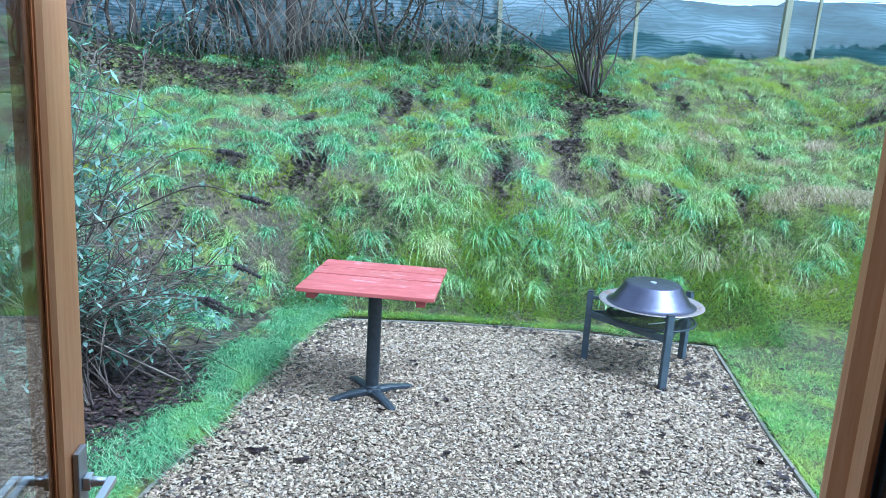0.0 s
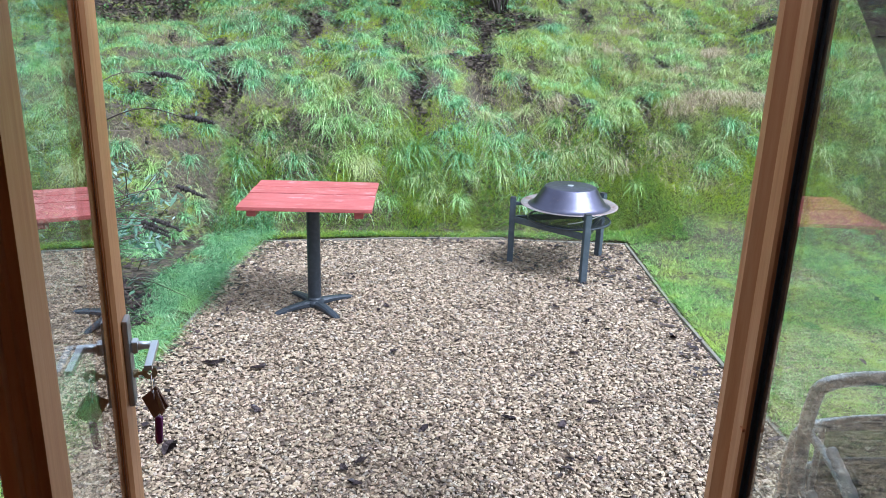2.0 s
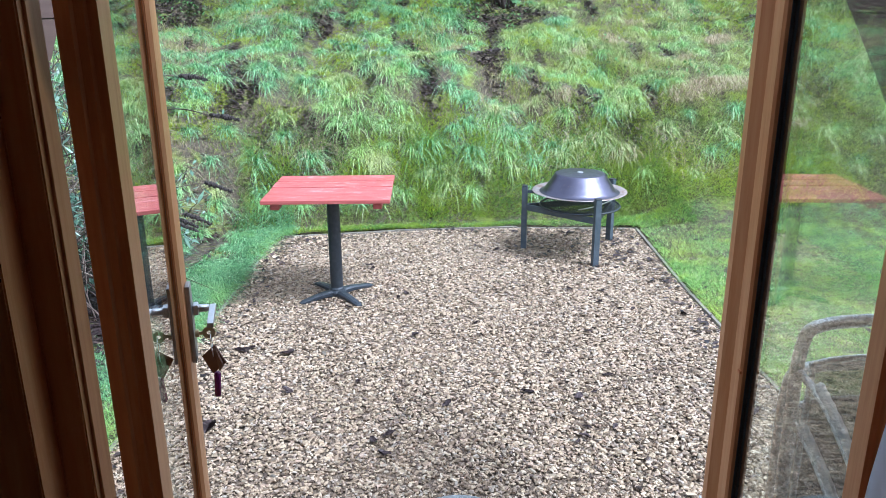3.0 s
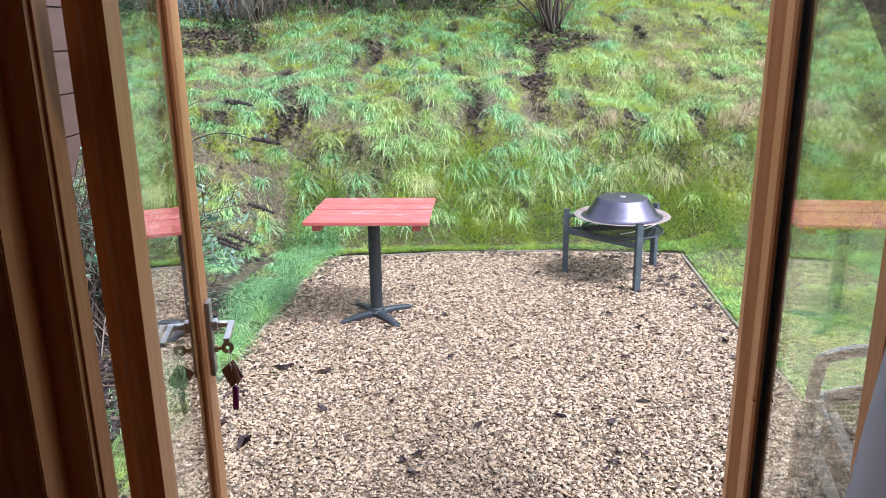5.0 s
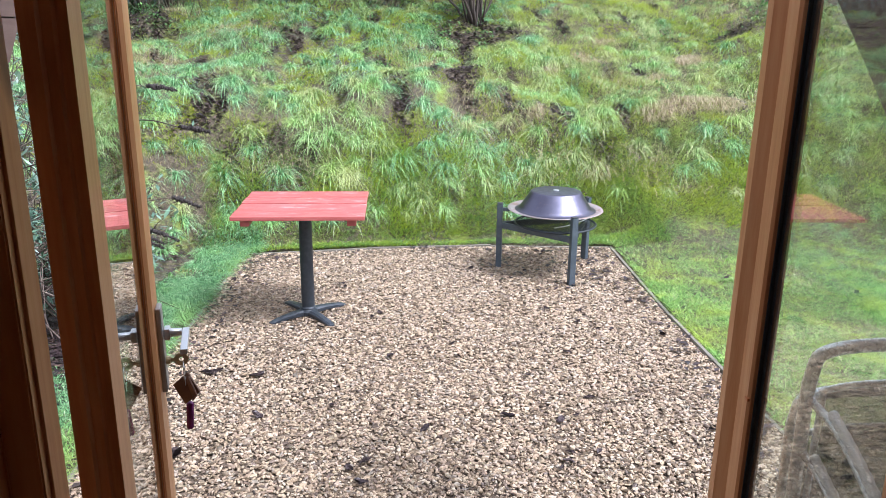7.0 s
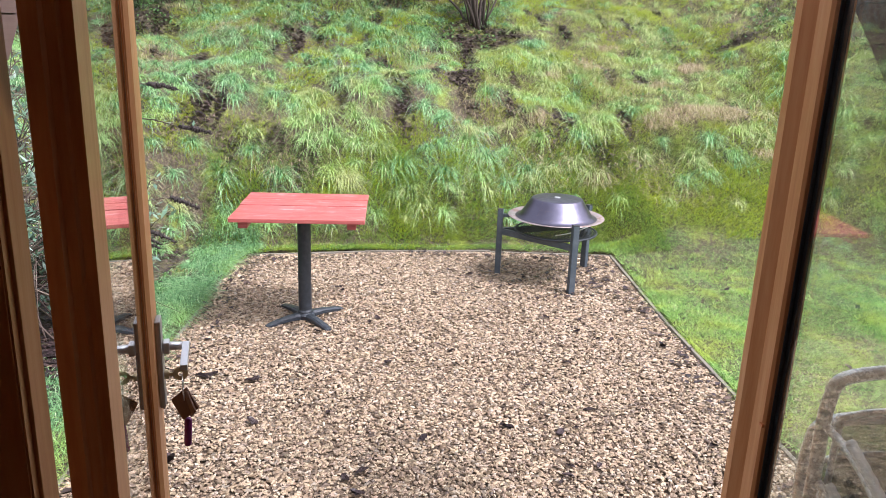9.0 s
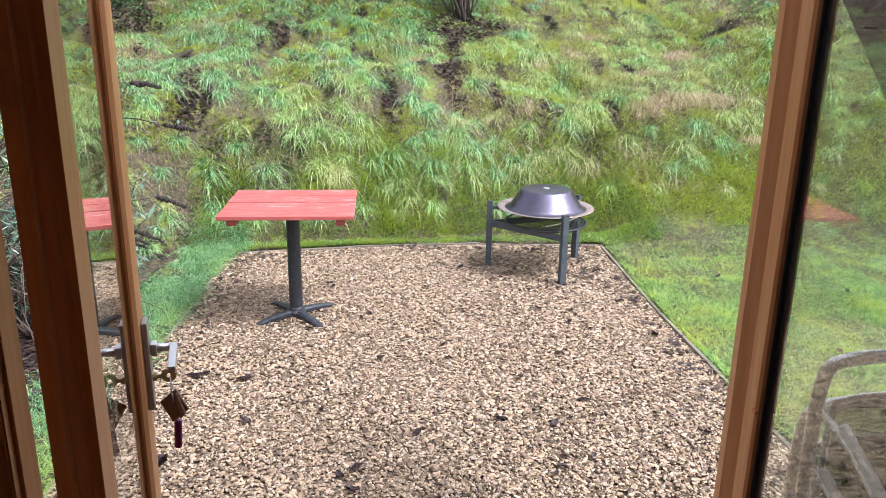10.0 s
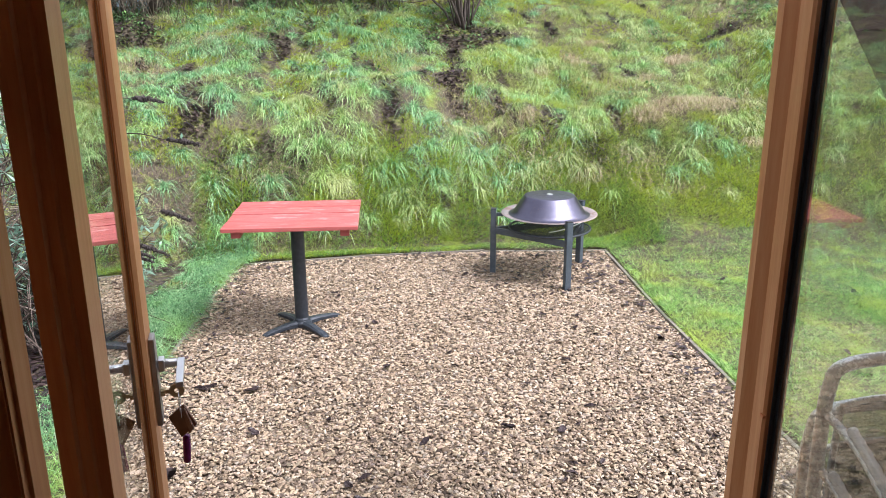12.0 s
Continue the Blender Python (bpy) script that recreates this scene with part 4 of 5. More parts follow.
def wing(name, x, inner, trim, label):
    """inner: +1 where the boards face +x. trim: how far the curve reaches."""
    w = empty(name, x, 0, 0, label=label, category="wall", kind="structure")

    def side_sheet(x0, x1, z0, z1, steps, back):
        pts = [(0.532, z0)] + [(wing_edge(z0 + (z1 - z0) * k / steps) * trim - back, z0 + (z1 - z0) * k / steps) for k in range(steps + 1)] + [(0.532, z1)]
        bm = bmesh.new()
        f = bm.faces.new([bm.verts.new((x0, a, b)) for a, b in pts])
        up = bmesh.ops.extrude_face_region(bm, geom=[f])
        bmesh.ops.translate(bm, verts=[v for v in up["geom"] if isinstance(v, bmesh.types.BMVert)], vec=(x1 - x0, 0, 0))
        bmesh.ops.recalc_face_normals(bm, faces=bm.faces)
        return bm

    part("backing", side_sheet(-0.02, 0.02, 0.0, 2.45, 40, 0.01), M_CLAD, w)
    z = 0.0
    while z < 2.40:
        zt = min(z + 0.102, 2.45)
        part("board", side_sheet(inner * 0.021, inner * 0.036, z, zt, 4, 0.0), M_CLAD, w)
        z += 0.106
    pts = [((inner * 0.008, wing_edge(q) * trim + 0.012, q), 0.017) for q in np.linspace(0.02, 2.44, 26)]
    link("edge_trim", tubes([pts], 8), M_CLAD, w)
    return w


wing("wall_wing_west", -1.03, 1, 1.0, "brown painted horizontal cladding with a curved outer edge")
wing("wall_wing_east", 1.23, -1, 0.94, "brown painted horizontal cladding with a curved outer edge")

# ---- curtain at the side of the door ----
cb = bmesh.new()
rowsv = []
NZ, NS = 40, 60
for j in range(NZ + 1):
    z = 0.30 + 1.82 * j / NZ
    left = float(np.interp(z, [0.3, 0.9, 1.25, 1.5, 1.8, 2.12], [0.43, 0.415, 0.432, 0.458, 0.530, 0.61]))
    row = []
    for i in range(NS + 1):
        u = i / NS
        x = left + (0.98 - left) * u
        amp = 0.022 * (0.35 + 0.65 * min(1, u * 6))
        row.append(cb.verts.new((x, 0.325 + amp * math.sin(u * 34 + 0.8 * math.sin(z * 1.7)) + 0.03 * (1 - z / 2.1) * math.sin(u * 7), z)))
    rowsv.append(row)
for j in range(NZ):
    for i in range(NS):
        cb.faces.new((rowsv[j][i], rowsv[j][i + 1], rowsv[j + 1][i + 1], rowsv[j + 1][i]))
bmesh.ops.solidify(cb, geom=cb.faces[:], thickness=0.003)
curtain = empty("curtain", label="plain grey cloth curtain drawn aside by the door", category="curtain")
part("cloth", cb, M_CURTAIN, curtain, smooth=True)
pole = tubes([[((0.30, 0.325, 2.145), 0.011), ((1.15, 0.325, 2.145), 0.011)]], 10)
link("curtain_pole", pole, M_NICKEL, curtain)
for bxp in (0.34, 1.11):
    part("bracket", box(bxp - 0.01, bxp + 0.01, 0.325, 0.4495, 2.138, 2.152, 0.002), M_NICKEL, curtain)


# ---- red table ----
table = empty("bistro_table", -0.416, 4.344, 0, -4.6, "red painted plank table on a black metal pedestal", "table")
TW, TD, TT = 0.763, 0.71, 0.737
pw = TD / 4
for i in range(4):
    y0 = -TD / 2 + i * pw
    p = part("plank", box(-TW / 2 + (0.003 if i % 2 else 0), TW / 2 - (0.002 if i == 2 else 0), y0 + (0.0075 if i > 1 else 0.0016), y0 + pw - (0.0075 if 0 < i < 3 else 0.0016), TT - 0.023, TT - 0.001 * (i % 2), 0.003), M_RED, table)
for x in (-0.305, 0.305):
    part("batten", box(x - 0.026, x + 0.026, -TD / 2 + 0.03, TD / 2 - 0.03, TT - 0.063, TT - 0.0235, 0.003), M_RED, table)
part("top_plate", box(-0.15, 0.15, -0.15, 0.15, TT - 0.031, TT - 0.0238, 0.001), M_BLACK, table)
part("pedestal", lathe([(0, 0.045), (0.047, 0.045), (0.047, 0.062), (0.041, 0.072), (0.0405, TT - 0.034), (0, TT - 0.034)], 28), M_BLACK, table, smooth=False)
part("hub", lathe([(0, 0.016), (0.058, 0.018), (0.060, 0.040), (0.048, 0.055), (0, 0.056)], 24), M_BLACK, table)
for k in range(4):
    a = 33 + 4.6 + 90 * k
    bm = bmesh.new()
    stations = [(0.03, 0.030, 0.018, 0.054), (0.12, 0.027, 0.022, 0.050), (0.20, 0.024, 0.018, 0.040), (0.255, 0.022, 0.010, 0.030), (0.275, 0.016, 0.008, 0.022)]
    rings = []
    for u, hw, zb, zt in stations:
        rings.append([bm.verts.new(q) for q in ((u, -hw, zb), (u, hw, zb), (u, hw, (zb + 2 * zt) / 3), (u, hw * 0.55, zt), (u, -hw * 0.55, zt), (u, -hw, (zb + 2 * zt) / 3))])
    for r0, r1 in zip(rings, rings[1:]):
        for i in range(6):
            bm.faces.new((r0[i], r0[(i + 1) % 6], r1[(i + 1) % 6], r1[i]))
    bm.faces.new(rings[0])
    bm.faces.new(rings[-1])
    bmesh.ops.recalc_face_normals(bm, faces=bm.faces)
    arm = part("foot", bm, M_BLACK, table)
    arm.matrix_basis = pose(0, 0, 0, 0, 0, a)
    gl = part("glide", lathe([(0, 0.0), (0.013, 0.0), (0.013, 0.012), (0, 0.012)], 12), M_RUBBER, arm)
    gl.matrix_basis = pose(0.245, 0, 0, 0, 0, 0)

# ---- fire pit ----
pit = empty("fire_pit", 1.39, 5.09, 0, 0, "three-legged grey steel fire pit with an upturned steel bowl", "fire pit")
LEGS = [(1.004, 5.209), (1.430, 4.716), (1.735, 5.350)]
tops = []
for lx, ly in LEGS:
    dx, dy = lx - 1.39, ly - 5.09
    a = math.degrees(math.atan2(dy, dx))
    leg = part("leg", prism([(-0.021, -0.023), (0.021, -0.023), (0.021, 0.023), (-0.021, 0.023)], 0.004, 0.508, 0.003), M_LEG, pit)
    leg.matrix_basis = pose(dx, dy, 0, 0, 0, a)
    cap = part("cap", box(-0.0205, 0.0205, -0.0225, 0.0225, 0.5085, 0.514, 0.002), M_RUBBER, leg)
    tops.append((dx, dy))
    stub = part("bracket", box(-0.085, -0.0215, -0.010, 0.010, 0.455, 0.478, 0.002), M_LEG, leg)
for i in range(3):
    (ax, ay), (bx2, by2) = tops[i], tops[(i + 1) % 3]
    le = math.hypot(bx2 - ax, by2 - ay)
    bar = part("crossbar", box(0.025, le - 0.025, -0.010, 0.010, 0.322, 0.368, 0.003), M_LEG, pit)
    bar.matrix_basis = pose(ax, ay, 0, 0, 0, math.degrees(math.atan2(by2 - ay, bx2 - ax)))
# mesh grill lying on the bars
grill = empty("grill_rack", 1.40, 5.08, 0.372, 12, "round black wire mesh grill resting on the crossbars", "grill")
link("rim", tubes([[((0.30 * math.cos(2 * math.pi * k / 40), 0.30 * math.sin(2 * math.pi * k / 40), 0.008), 0.007) for k in range(41)]], 6), M_BLACK, grill)
wires = []
for k in range(-14, 15):
    c0 = k * 0.0205
    hw = math.sqrt(max(0.30 ** 2 - c0 ** 2, 0.0))
    sag = 0.022
    for flip in (0, 1):
        line = []
        for q in np.linspace(-hw, hw, 9):
            zz = 0.008 - sag * (1 - (q * q + c0 * c0) / 0.09)
            line.append((((c0, q, zz) if flip else (q, c0, zz + 0.003)), 0.0018))
        wires.append(line)
link("wire_mesh", tubes(wires, 4), M_BLACK, grill)
hnd = arc([(-0.08, -0.14, 0.010), (0.02, -0.15, 0.022), (0.16, -0.09, 0.028), (0.27, -0.02, 0.030)], 8)
link("handle", tubes([[(p, 0.005) for p in hnd]], 6), M_NICKEL, grill)

bowl = empty("fire_bowl", 1.395, 5.085, 0.480, 0, "tarnished conical steel fire bowl turned upside down", "fire bowl")
bm = lathe([(0.300, 0.006), (0.284, 0.010), (0.270, 0.018), (0.258, 0.032), (0.190, 0.137), (0.187, 0.141), (0.180, 0.144), (0.165, 0.1455), (0.0, 0.148), (0.0, 0.144), (0.165, 0.1415), (0.178, 0.132), (0.250, 0.028), (0.264, 0.012), (0.290, 0.002), (0.300, 0.006)], 72)
part("bowl", bm, M_STEEL, bowl, smooth=True)
part("rim", lathe([(0.225, 0.010), (0.270, 0.006), (0.320, 0.004), (0.352, 0.013), (0.354, 0.010), (0.322, 0.000), (0.270, 0.001), (0.225, 0.004), (0.225, 0.010)], 48), M_RIM, bowl, "thin rust-stained steel rim", smooth=True)
part("drain_cap", lathe([(0, 0.1465), (0.022, 0.1465), (0.022, 0.152), (0, 0.153)], 16), M_NICKEL, bowl)


# ---- stacked tube chairs behind the open leaf ----
def tube_chair(x, y, z, rz, label):
    ch = empty("garden_chair", x, y, z, rz, label, "chair", "stack of garden chairs")
    Wc, Hc = 0.50, 0.985
    back = arc([(0, 0.02, 0.42), (0, 0.03, 0.74), (0.002, 0.03, Hc - 0.06), (0.045, 0.03, Hc), (Wc / 2, 0.03, Hc + 0.012), (Wc - 0.045, 0.03, Hc), (Wc - 0.002, 0.03, Hc - 0.06), (Wc, 0.03, 0.74), (Wc, 0.02, 0.42)], 6)
    link("back_frame", tubes([[(p, 0.0155) for p in back]], 10), M_TUBE, ch)
    inner = arc([(0.035, 0.03, 0.44), (0.035, 0.03, 0.83), (0.055, 0.03, 0.890), (Wc / 2, 0.03, 0.904), (Wc - 0.055, 0.03, 0.890), (Wc - 0.035, 0.03, 0.83), (Wc - 0.035, 0.03, 0.44)], 6)
    link("inner_frame", tubes([[(p, 0.008) for p in inner]], 8), M_TUBE, ch)
    part("sling", box(0.036, Wc - 0.036, 0.0285, 0.0315, 0.445, 0.893, 0.001), M_SLING, ch, "dark see-through woven mesh")
    for sx in (0.0, Wc):
        arm = arc([(sx, 0.02, 0.87), (sx + 0.015, -0.10, 0.835), (sx + 0.015, -0.30, 0.73), (sx, -0.42, 0.67), (sx, -0.45, 0.58), (sx, -0.47, 0.0)], 5)
        link("armrest", tubes([[(p, 0.0095) for p in arm]], 8), M_TUBE, ch)
        pad = arc([(sx + 0.014, -0.05, 0.872), (sx + 0.018, -0.18, 0.812), (sx + 0.016, -0.32, 0.735)], 10)
        link("arm_pad", tubes([[(p, 0.0105 + 0.002 * (i % 2)) for i, p in enumerate(pad)]], 8), M_STRAP, ch, "ribbed pale plastic sleeve")
        link("rear_leg", tubes([[((sx, 0.02, 0.43), 0.013), ((sx, 0.06, 0.0), 0.013)]], 8), M_TUBE, ch)
        link("side_rail", tubes([[((sx, 0.02, 0.43), 0.011), ((sx, -0.46, 0.44), 0.011)]], 8), M_TUBE, ch)
    part("seat_sling", box(0.012, Wc - 0.012, -0.45, 0.01, 0.436, 0.440, 0.001), M_SLING, ch, "dark see-through woven mesh")
    return ch


tube_chair(0.812, 1.075, 0.13, -6, "shiny tubular garden chair with dark mesh back, upper of a stack")
tube_chair(0.815, 1.115, 0.0, -6, "shiny tubular garden chair with dark mesh back, lower of a stack")


# ---- windbreak fence along the top of the bank ----
fence = empty("windbreak_fence", 0, 10.78, 0, label="blue-green windbreak netting on weathered timber posts", category="fence", kind="")
POSTS = [(-7.2, 0.05), (-5.0, 0.045), (-2.3, 0.045), (0.54, 0.06), (2.36, 0.05), (4.20, 0.085), (4.63, 0.04), (7.2, 0.06), (9.8, 0.06)]
for x, w in POSTS:
    b = height(x, 10.74)
    po = part("post", prism([(-w / 2, -w / 2), (w / 2, -w / 2), (w / 2, w / 2), (-w / 2, w / 2)], float(b) - 0.05, 4.3 if x < 3 else 3.9, 0.006), M_POST, fence)
    po.matrix_basis = pose(x, -0.09 if w > 0.08 else -0.05, 0, 0, 1.0 if x > 4 else -1.5, 0)
bm = bmesh.new()
xs = np.linspace(-9, 11, 161)
cols = []
for x in xs:
    base = float(height(x, 10.78)) - 0.03
    topz = float(np.interp(x, [-9, -1.0, 0.54, 2.36, 4.14, 4.28, 5.5, 7.2, 11], [3.6, 3.5, 3.32, 3.12, 3.09, 3.19, 3.22, 3.2, 3.25])) + 0.02 * math.sin(x * 5)
    cols.append([bm.verts.new((x, 0.03 * math.sin(x * 2.3 + q * 1.2) + 0.012 * math.sin(x * 9), base + (topz - base) * q / 6)) for q in range(7)])
for a, b in zip(cols, cols[1:]):
    for q in range(6):
        bm.faces.new((a[q], b[q], b[q + 1], a[q + 1]))
bmesh.ops.solidify(bm, geom=bm.faces[:], thickness=0.004)
part("netting", bm, M_NET, fence, "translucent blue-green woven netting", smooth=True)
wire = [((x, 0.0, float(np.interp(x, [-9, -1.0, 0.54, 2.36, 4.14, 4.28, 5.5, 7.2, 11], [3.6, 3.5, 3.32, 3.12, 3.09, 3.19, 3.22, 3.2, 3.25]))), 0.004) for x in np.linspace(-9, 11, 80)]
link("top_wire", tubes([wire], 5), M_NICKEL, fence)


# ---- shrubs and trees ----
def grow(r, base, direction, length, radius, depth, out, spread=0.6, up=0.25, wobble=0.16):
    """A wandering tapered shoot with side shoots; appended to out."""
    p, d = Vector(base), Vector(direction).normalized()
    n = 7
    line = []
    for i in range(n + 1):
        line.append((p.copy(), max(radius * (1 - 0.75 * i / n), 0.0012)))
        d = (d + Vector((r.gauss(0, wobble), r.gauss(0, wobble), r.gauss(0, wobble) + up * 0.12))).normalized()
        if depth > 0 and i >= 2 and r.random() < 0.62:
            side = Vector((r.gauss(0, 1), r.gauss(0, 1), r.gauss(0.3, 0.7))).normalized()
            grow(r, p, d * (1 - spread) + side * spread, length * r.uniform(0.3, 0.6), radius * (1 - 0.7 * i / n) * 0.55, depth - 1, out, spread, up, wobble)
        p = p + d * (length / n)
    out.append(line)


def woody(name, x, y, r, stems, length, radius, label, category, mat=M_BARK, fan=0.35, depth=2, parts="stem", group="", foot=0.1, tangle=0.16):
    z = float(height(x, y))
    th = empty(name, x, y, z, 0, label, category, group)
    fine = []
    for k in range(stems):
        a = r.uniform(0, 6.283)
        f = abs(r.gauss(0, fan))
        lines = []
        grow(r, (foot * math.cos(a) * r.random(), foot * math.sin(a) * r.random(), -0.06), (f * math.cos(a), f * math.sin(a), 1), length * r.uniform(0.7, 1.2), radius * r.uniform(0.6, 1.15), depth, lines, 0.5, 0.25, tangle)
        link(parts, tubes(lines[-1:], 7), mat, th)
        fine += lines[:-1]
    if fine:
        tw = link("twig_mass", tubes(fine, 4), mat, th)
        tagged(tw, kind="stuff")
    return th


r = random.Random(5)
woody("coppiced_hazel", 1.54, 9.40, r, 22, 2.1, 0.019, "bare multi-stemmed shrub with upright dark stems on the bank", "shrub", fan=0.24, depth=3, foot=0.13, tangle=0.2)
hedge_x = [(-6.3, 10.2), (-5.4, 10.35), (-4.7, 10.1), (-4.0, 10.35), (-3.3, 10.2), (-2.7, 10.4), (-2.0, 10.15), (-1.4, 10.3), (-0.8, 10.2), (-0.2, 10.35)]
for i, (x, y) in enumerate(hedge_x):
    woody("hedge_shrub", x, y, r, 5 + i % 4, 2.4, 0.011 + 0.011 * (i % 3), "leafless hedge shrub with tangled grey-brown twigs by the fence", "shrub", fan=0.20, depth=2, group="hedge along the fence", foot=0.42, tangle=0.30)
woody("old_trunk", -4.75, 9.75, r, 1, 3.2, 0.17, "thick dark trunk with broken side twigs in the hedge", "tree", fan=0.05, depth=2, parts="trunk")
woody("old_trunk", -4.25, 9.95, r, 1, 3.0, 0.075, "mossy young trunk in the hedge", "tree", fan=0.06, depth=2, parts="trunk")
woody("old_trunk", -2.1, 9.95, r, 2, 3.0, 0.075, "forked mossy trunk in the hedge", "tree", fan=0.12, depth=2, parts="trunk")

n = 6500
px = np.concatenate([rng.uniform(-11, 0.6, n), rng.uniform(0.4, 11, n)])
py = rng.uniform(11.6, 12.6, 2 * n)
pz = np.where(px < 0.5, 2.2 + 2.6 * rng.random(2 * n) ** 0.8, 2.2 + 0.55 * rng.random(2 * n)) * (0.85 + 0.25 * vnoise(px * 1.1, px * 0, 71))
me = flakes("far_hedge", px, py, pz, rng.uniform(0.12, 0.26, 2 * n), rng.uniform(0.10, 0.20, 2 * n), rng.uniform(0, 6.283, 2 * n), rng.normal(0, 0.8, 2 * n), M_IVY)
tagged(link("far_hedge", me, None), "dark green hedge seen dimly through the netting", "hedge", kind="stuff")

# dry pale stems before the hedge
lines = []
for k in range(340):
    u = r.random()
    x = -2.1 + r.gauss(0, 0.35) if u < 0.45 else (-0.2 + r.gauss(0, 0.4) if u < 0.65 else r.uniform(-5.5, 0.7))
    y = 9.9 + r.gauss(0, 0.18)
    z = float(height(x, y))
    l = r.uniform(0.4, 1.6) * (1.0 if u < 0.65 else 0.7)
    bend, sway = r.gauss(0, 0.34), r.gauss(0, 0.12)
    lines.append([((x, y, z), 0.005), ((x + (0.12 * bend + sway) * l, y, z + 0.35 * l), 0.0045), ((x + (0.5 * bend - sway) * l, y - 0.04 * l, z + 0.72 * l), 0.003), ((x + bend * l, y - 0.1 * l, z + l * 0.95), 0.002)])
tagged(link("dry_stems", tubes(lines, 4), M_PALE), "pale dry dead stems standing before the hedge", "dead stems", kind="stuff")


n = 9000
px = rng.uniform(-7.5, 0.9, n)
py = 10.25 + rng.normal(0, 0.28, n)
pz = height(px, py) + np.abs(rng.normal(0, 0.16, n)) * (0.4 + 1.3 * vnoise(px * 1.2, py * 0 + 3, 51))
me = flakes("ivy", px, py, pz, rng.uniform(0.03, 0.075, n), rng.uniform(0.025, 0.05, n), rng.uniform(0, 6.283, n), rng.normal(0, 0.6, n), M_IVY)
tagged(link("ivy", me, None), "dark green ivy and bramble leaves under the hedge", "ivy", kind="stuff")


# ---- grey-leaved shrub beside the terrace ----
def butterfly_bush():
    x0, y0 = -2.15, 3.95
    z0 = float(height(x0, y0))
    bush = empty("butterfly_bush", x0, y0, z0, 0, "sprawling grey-leaved bush with dark dead flower spikes", "shrub")
    q = random.Random(21)
    lines, tips = [], []
    ends = [(-1.10, 3.55, 1.50), (-0.91, 3.24, 1.345), (-1.12, 3.42, 0.83), (-1.25, 3.7, 0.74), (-1.3, 3.9, 0.66), (-1.04, 3.6, 0.95)]
    for ex, ey, ez in ends:
        e = Vector((ex - x0, ey - y0, ez - z0))
        if ez > 1.2:
            st = arc([(-0.28, 0.06, -0.03), (-0.22, 0.05, 0.75), e * 0.5 + Vector((-0.1, 0, 0.42)), e * 0.8 + Vector((0, 0, 0.26)), e], 5)
        else:
            st = arc([(q.gauss(0, 0.06), q.gauss(0, 0.06), -0.03), e * 0.33 + Vector((0, 0, 0.26)), e * 0.72 + Vector((0, 0, 0.16)), e], 5)
        lines.append([(p, 0.0052 * (1 - 0.6 * i / len(st))) for i, p in enumerate(st)])
        tips.append((e, (st[-1] - st[-4]).normalized(), True))
    for k in range(125):
        a = q.uniform(0, 6.283)
        e = Vector((0.66 * math.cos(a) * q.random() ** 0.5, 0.95 * math.sin(a) * q.random() ** 0.5, 0.2 + 1.75 * q.random() ** 1.1))
        e.x -= 0.08
        if k > 100:
            e = Vector((q.uniform(0.35, 0.80), q.uniform(0.0, 0.9), q.uniform(0.12, 0.70)))
        st = arc([(q.gauss(0, 0.22), q.gauss(0, 0.22), -0.03), e * 0.4 + Vector((q.gauss(0, 0.08), q.gauss(0, 0.08), 0.12)), e * 0.75 + Vector((q.gauss(0, 0.08), q.gauss(0, 0.08), 0.06)), e], 4)
        lines.append([(p, 0.0055 * (1 - 0.7 * i / len(st))) for i, p in enumerate(st)])
        tips.append((e, (st[-1] - st[-3]).normalized(), False))
        for s in range(7):
            b = st[q.randrange(4, len(st) - 1)]
            w = b + Vector((q.gauss(0, 0.2), q.gauss(0, 0.2), q.gauss(0.06, 0.16)))
            lines.append([(b, 0.0028), ((b + w) / 2 + Vector((0, 0, 0.03)), 0.0022), (w, 0.0012)])
            tips.append((w, (w - b).normalized(), False))
    whorls = []
    for k in range(17):
        e = Vector((q.uniform(-0.15, 0.62), q.uniform(-0.5, 0.5), q.uniform(0.95, 2.02)))
        st = arc([(q.gauss(0, 0.2), q.gauss(0, 0.2), -0.03), e * 0.45 + Vector((q.gauss(-0.05, 0.06), q.gauss(0, 0.06), 0.1)), e * 0.8 + Vector((q.gauss(0, 0.05), q.gauss(0, 0.05), 0.04)), e], 5)
        lines.append([(p, 0.0050 * (1 - 0.7 * i / len(st))) for i, p in enumerate(st)])
        whorls += [e, st[-4]] if q.random() < 0.6 else [e]
    tagged(link("twig_mass", tubes(lines, 5), M_TWIG, bush), kind="stuff")
    px, py, pz, pl, pwid, ph, pt = [], [], [], [], [], [], []
    for e in whorls:
        a0, m = q.uniform(0, 6.283), q.randrange(7, 12)
        for k in range(m):
            a = a0 + k * 2.4
            le = q.uniform(0.055, 0.105)
            tilt = q.gauss(-0.35, 0.4)
            c = e + Vector((math.cos(a) * le * 0.5, math.sin(a) * le * 0.5, math.sin(tilt) * le * 0.5))
            px.append(c.x), py.append(c.y), pz.append(c.z)
            pl.append(le), pwid.append(le * q.uniform(0.26, 0.36)), ph.append(a), pt.append(tilt)
    me = flakes("whorl_foliage", *(np.array(v) for v in (px, py, pz, pl, pwid, ph, pt)), M_LEAVES)
    tagged(link("whorl_foliage", me, None, bush, "pale felted leaves in whorls at the shoot tips"), kind="stuff")
    px, py, pz, pl, pwid, ph, pt = [], [], [], [], [], [], []
    for e, d, spike in tips:
        if spike or q.random() < (0.66 if e.z < 1.1 else 0.5):
            continue
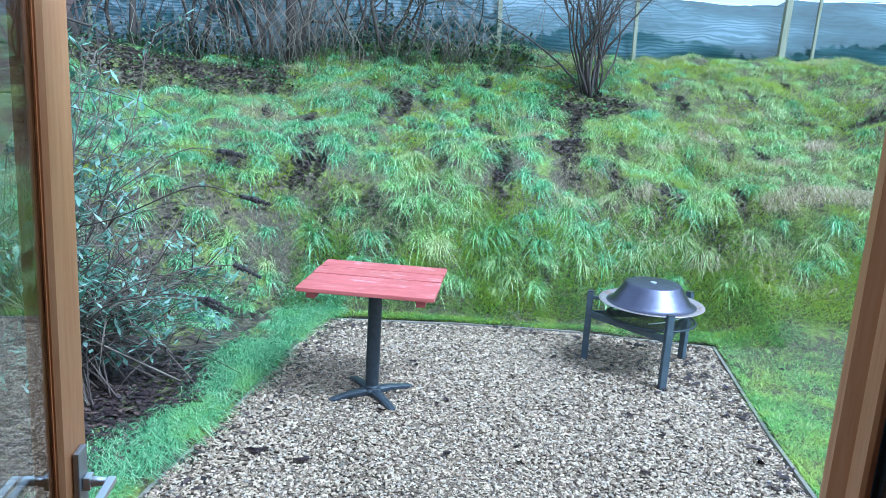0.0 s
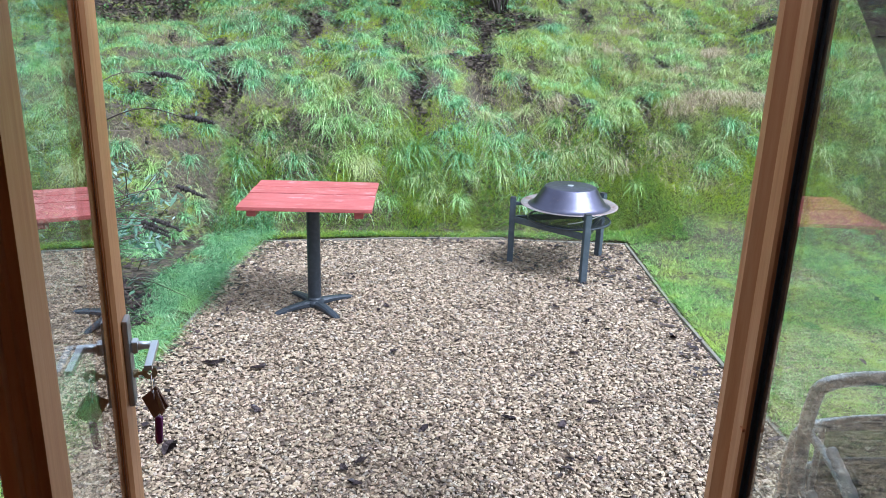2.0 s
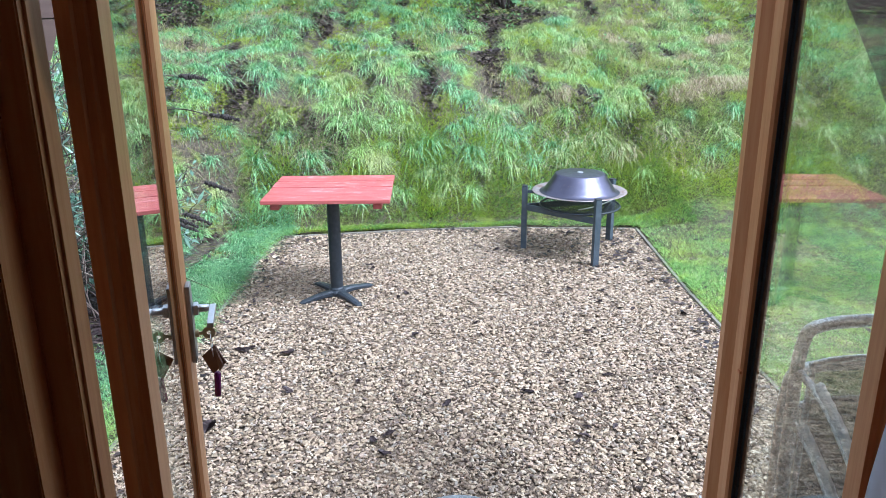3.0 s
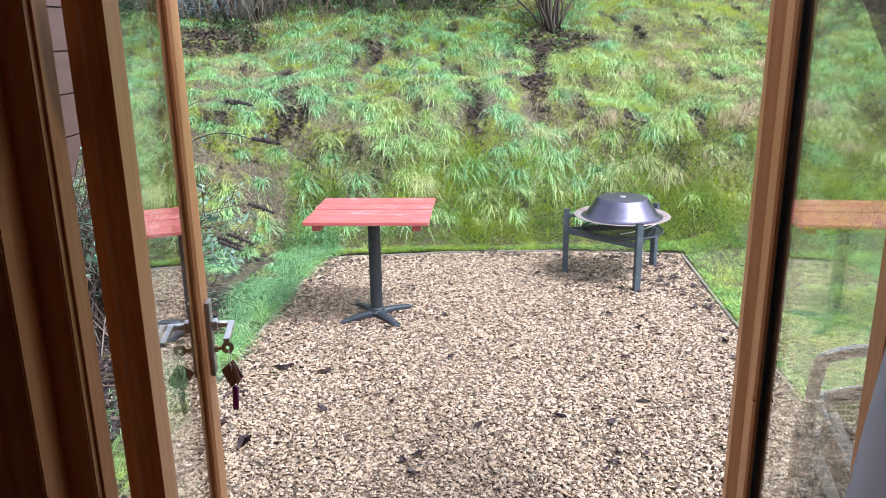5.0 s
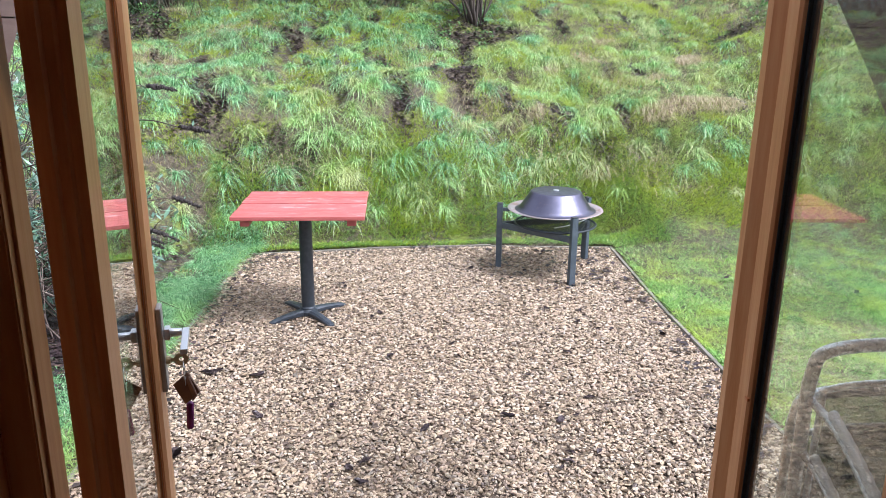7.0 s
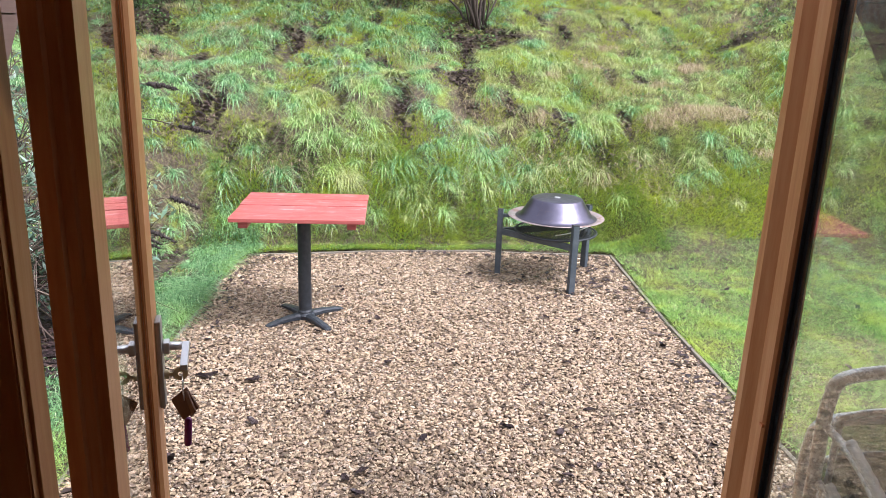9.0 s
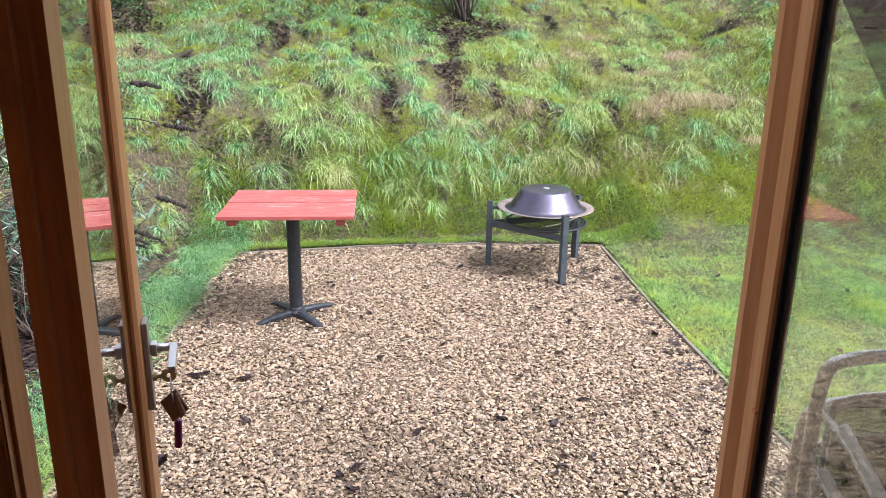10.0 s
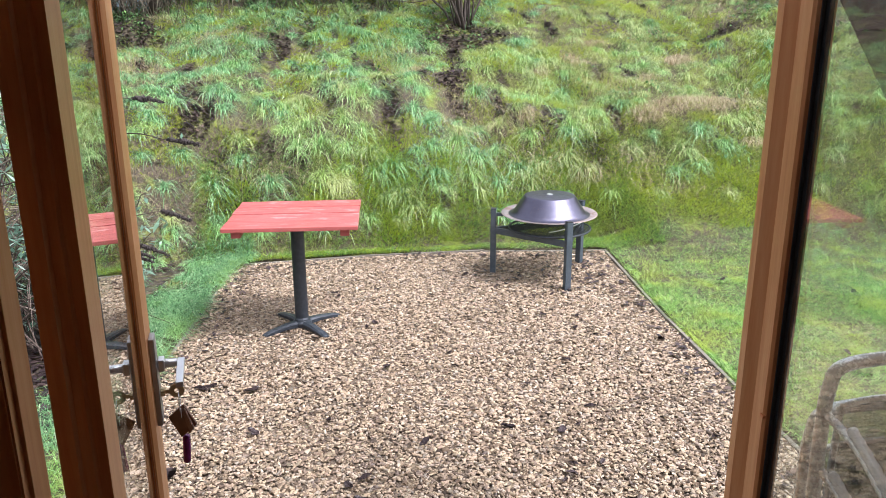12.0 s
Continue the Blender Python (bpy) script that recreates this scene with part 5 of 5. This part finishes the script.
        for k in range(q.randrange(5, 13)):
            c = e - d * q.uniform(0, 0.12) + Vector((q.gauss(0, 0.025), q.gauss(0, 0.025), q.gauss(0, 0.02)))
            px.append(c.x), py.append(c.y), pz.append(c.z)
            pl.append(q.uniform(0.04, 0.09)), pwid.append(q.uniform(0.016, 0.030)), ph.append(q.uniform(0, 6.283)), pt.append(q.gauss(-0.4, 0.5))
    me = flakes("foliage", *(np.array(v) for v in (px, py, pz, pl, pwid, ph, pt)), M_LEAVES)
    tagged(link("foliage", me, None, bush, "pale grey-green narrow leaves"), kind="stuff")
    for e, d, spike in tips:
        if spike:
            d = (Vector((0.9, -0.15, 0.02 if e.z > 0.9 else -0.3)) + d * 0.25).normalized()
            pts = []
            for i in range(40):
                u = i / 39
                fat = 0.0105 * (0.55 + 0.45 * math.sin(math.pi * min(u * 1.15 + 0.1, 1))) * (1.35 if i % 3 == 0 else 0.75) * q.uniform(0.65, 1.45)
                pts.append((e + d * (0.145 * u) + Vector((q.gauss(0, 0.0012), q.gauss(0, 0.0012), -0.018 * u * u + q.gauss(0, 0.0016))), fat))
            sp = link("flower_spike", tubes([pts], 7), M_SPIKE, bush, "dark dead flower spike")
            sp.data.shade_flat()
            hairs = []
            for k in range(90):
                u = q.random()
                a = Vector((q.gauss(0, 1), q.gauss(0, 1), q.gauss(0, 1))).normalized()
                b0 = e + d * (0.145 * u) + Vector((0, 0, -0.018 * u * u))
                hairs.append([(b0, 0.0022), (b0 + a * q.uniform(0.010, 0.018), 0.0012)])
            link("seed_heads", tubes(hairs, 4), M_SPIKE, sp)
    px, py, pz, pl, pwid, ph, pt = [], [], [], [], [], [], []
    for e, d, spike in tips:
        if spike:
            for k in range(7):
                c = e + Vector((q.uniform(-0.10, 0.10), q.gauss(0, 0.012), q.gauss(0.004, 0.012)))
                px.append(c.x), py.append(c.y), pz.append(c.z)
                pl.append(q.uniform(0.025, 0.05)), pwid.append(q.uniform(0.009, 0.016)), ph.append(q.uniform(0, 6.283)), pt.append(q.gauss(0.2, 0.6))
    me = flakes("spike_leaves", *(np.array(v) for v in (px, py, pz, pl, pwid, ph, pt)), M_LEAVES)
    tagged(link("spike_leaves", me, None, bush, "small pale leaves below the spikes"), kind="stuff")
    return bush


butterfly_bush()

# ---- single fallen leaves on the gravel ----
def leaf_mesh(seed):
    q = random.Random(seed)
    bm = bmesh.new()
    mid, lo, hi = [], [], []
    for i in range(7):
        u = i / 6
        w = 0.021 * math.sin(math.pi * min(u * 0.95 + 0.03, 1)) ** 0.7 * q.uniform(0.8, 1.2)
        z = 0.006 * math.sin(u * 5 + seed) + 0.004
        mid.append(bm.verts.new((-0.04 + 0.08 * u, 0, z)))
        lo.append(bm.verts.new((-0.04 + 0.08 * u, -w, z + 0.006 * q.random())))
        hi.append(bm.verts.new((-0.04 + 0.08 * u, w, z + 0.008 * q.random())))
    for i in range(6):
        bm.faces.new((lo[i], lo[i + 1], mid[i + 1], mid[i]))
        bm.faces.new((mid[i], mid[i + 1], hi[i + 1], hi[i]))
    bmesh.ops.solidify(bm, geom=bm.faces[:], thickness=0.0009)
    me = bpy.data.meshes.new("fallen_leaf")
    bm.to_mesh(me)
    bm.free()
    me.materials.append(M_LITTER)
    return me


kinds = [leaf_mesh(k) for k in range(4)]
spots = [(0.055, 3.62), (0.554, 2.873), (-0.893, 3.519), (-0.661, 3.451), (-0.94, 2.70), (0.42, 3.75), (1.25, 4.0), (0.75, 4.3), (1.05, 3.55), (-0.2, 4.9)]
q = random.Random(3)
for k in range(44):
    spots.append((q.uniform(-1.0, 1.8), q.uniform(2.3, 5.6)))
on_gravel = len(spots)
spots += [(2.55, 4.6), (2.72, 4.35), (2.62, 4.2), (2.9, 5.3), (2.35, 5.1), (3.1, 4.9), (2.45, 5.6), (3.4, 5.7), (2.8, 5.9), (2.3, 3.6), (2.6, 3.3), (3.3, 4.2), (-1.6, 3.4), (-1.45, 4.2), (-1.4, 4.9), (-1.8, 3.0)]
for i, (x, y) in enumerate(spots):
    lf = new("fallen_leaf", kinds[i % 4])
    if i < on_gravel:
        tagged(lf, "dark brown wet fallen leaf lying on the gravel", "leaf", "fallen leaves on the gravel")
    else:
        tagged(lf, "dark brown wet fallen leaf lying in short grass", "leaf", "fallen leaves on the grass")
    sc = q.uniform(0.8, 1.4) if i < 5 else q.uniform(0.4, 0.9)
    lf.matrix_basis = pose(x, y, 0.021 if i < on_gravel else float(height(x, y)) + 0.03, q.uniform(-8, 8), q.uniform(-8, 8), q.uniform(0, 360)) @ Matrix.Scale(sc, 4)
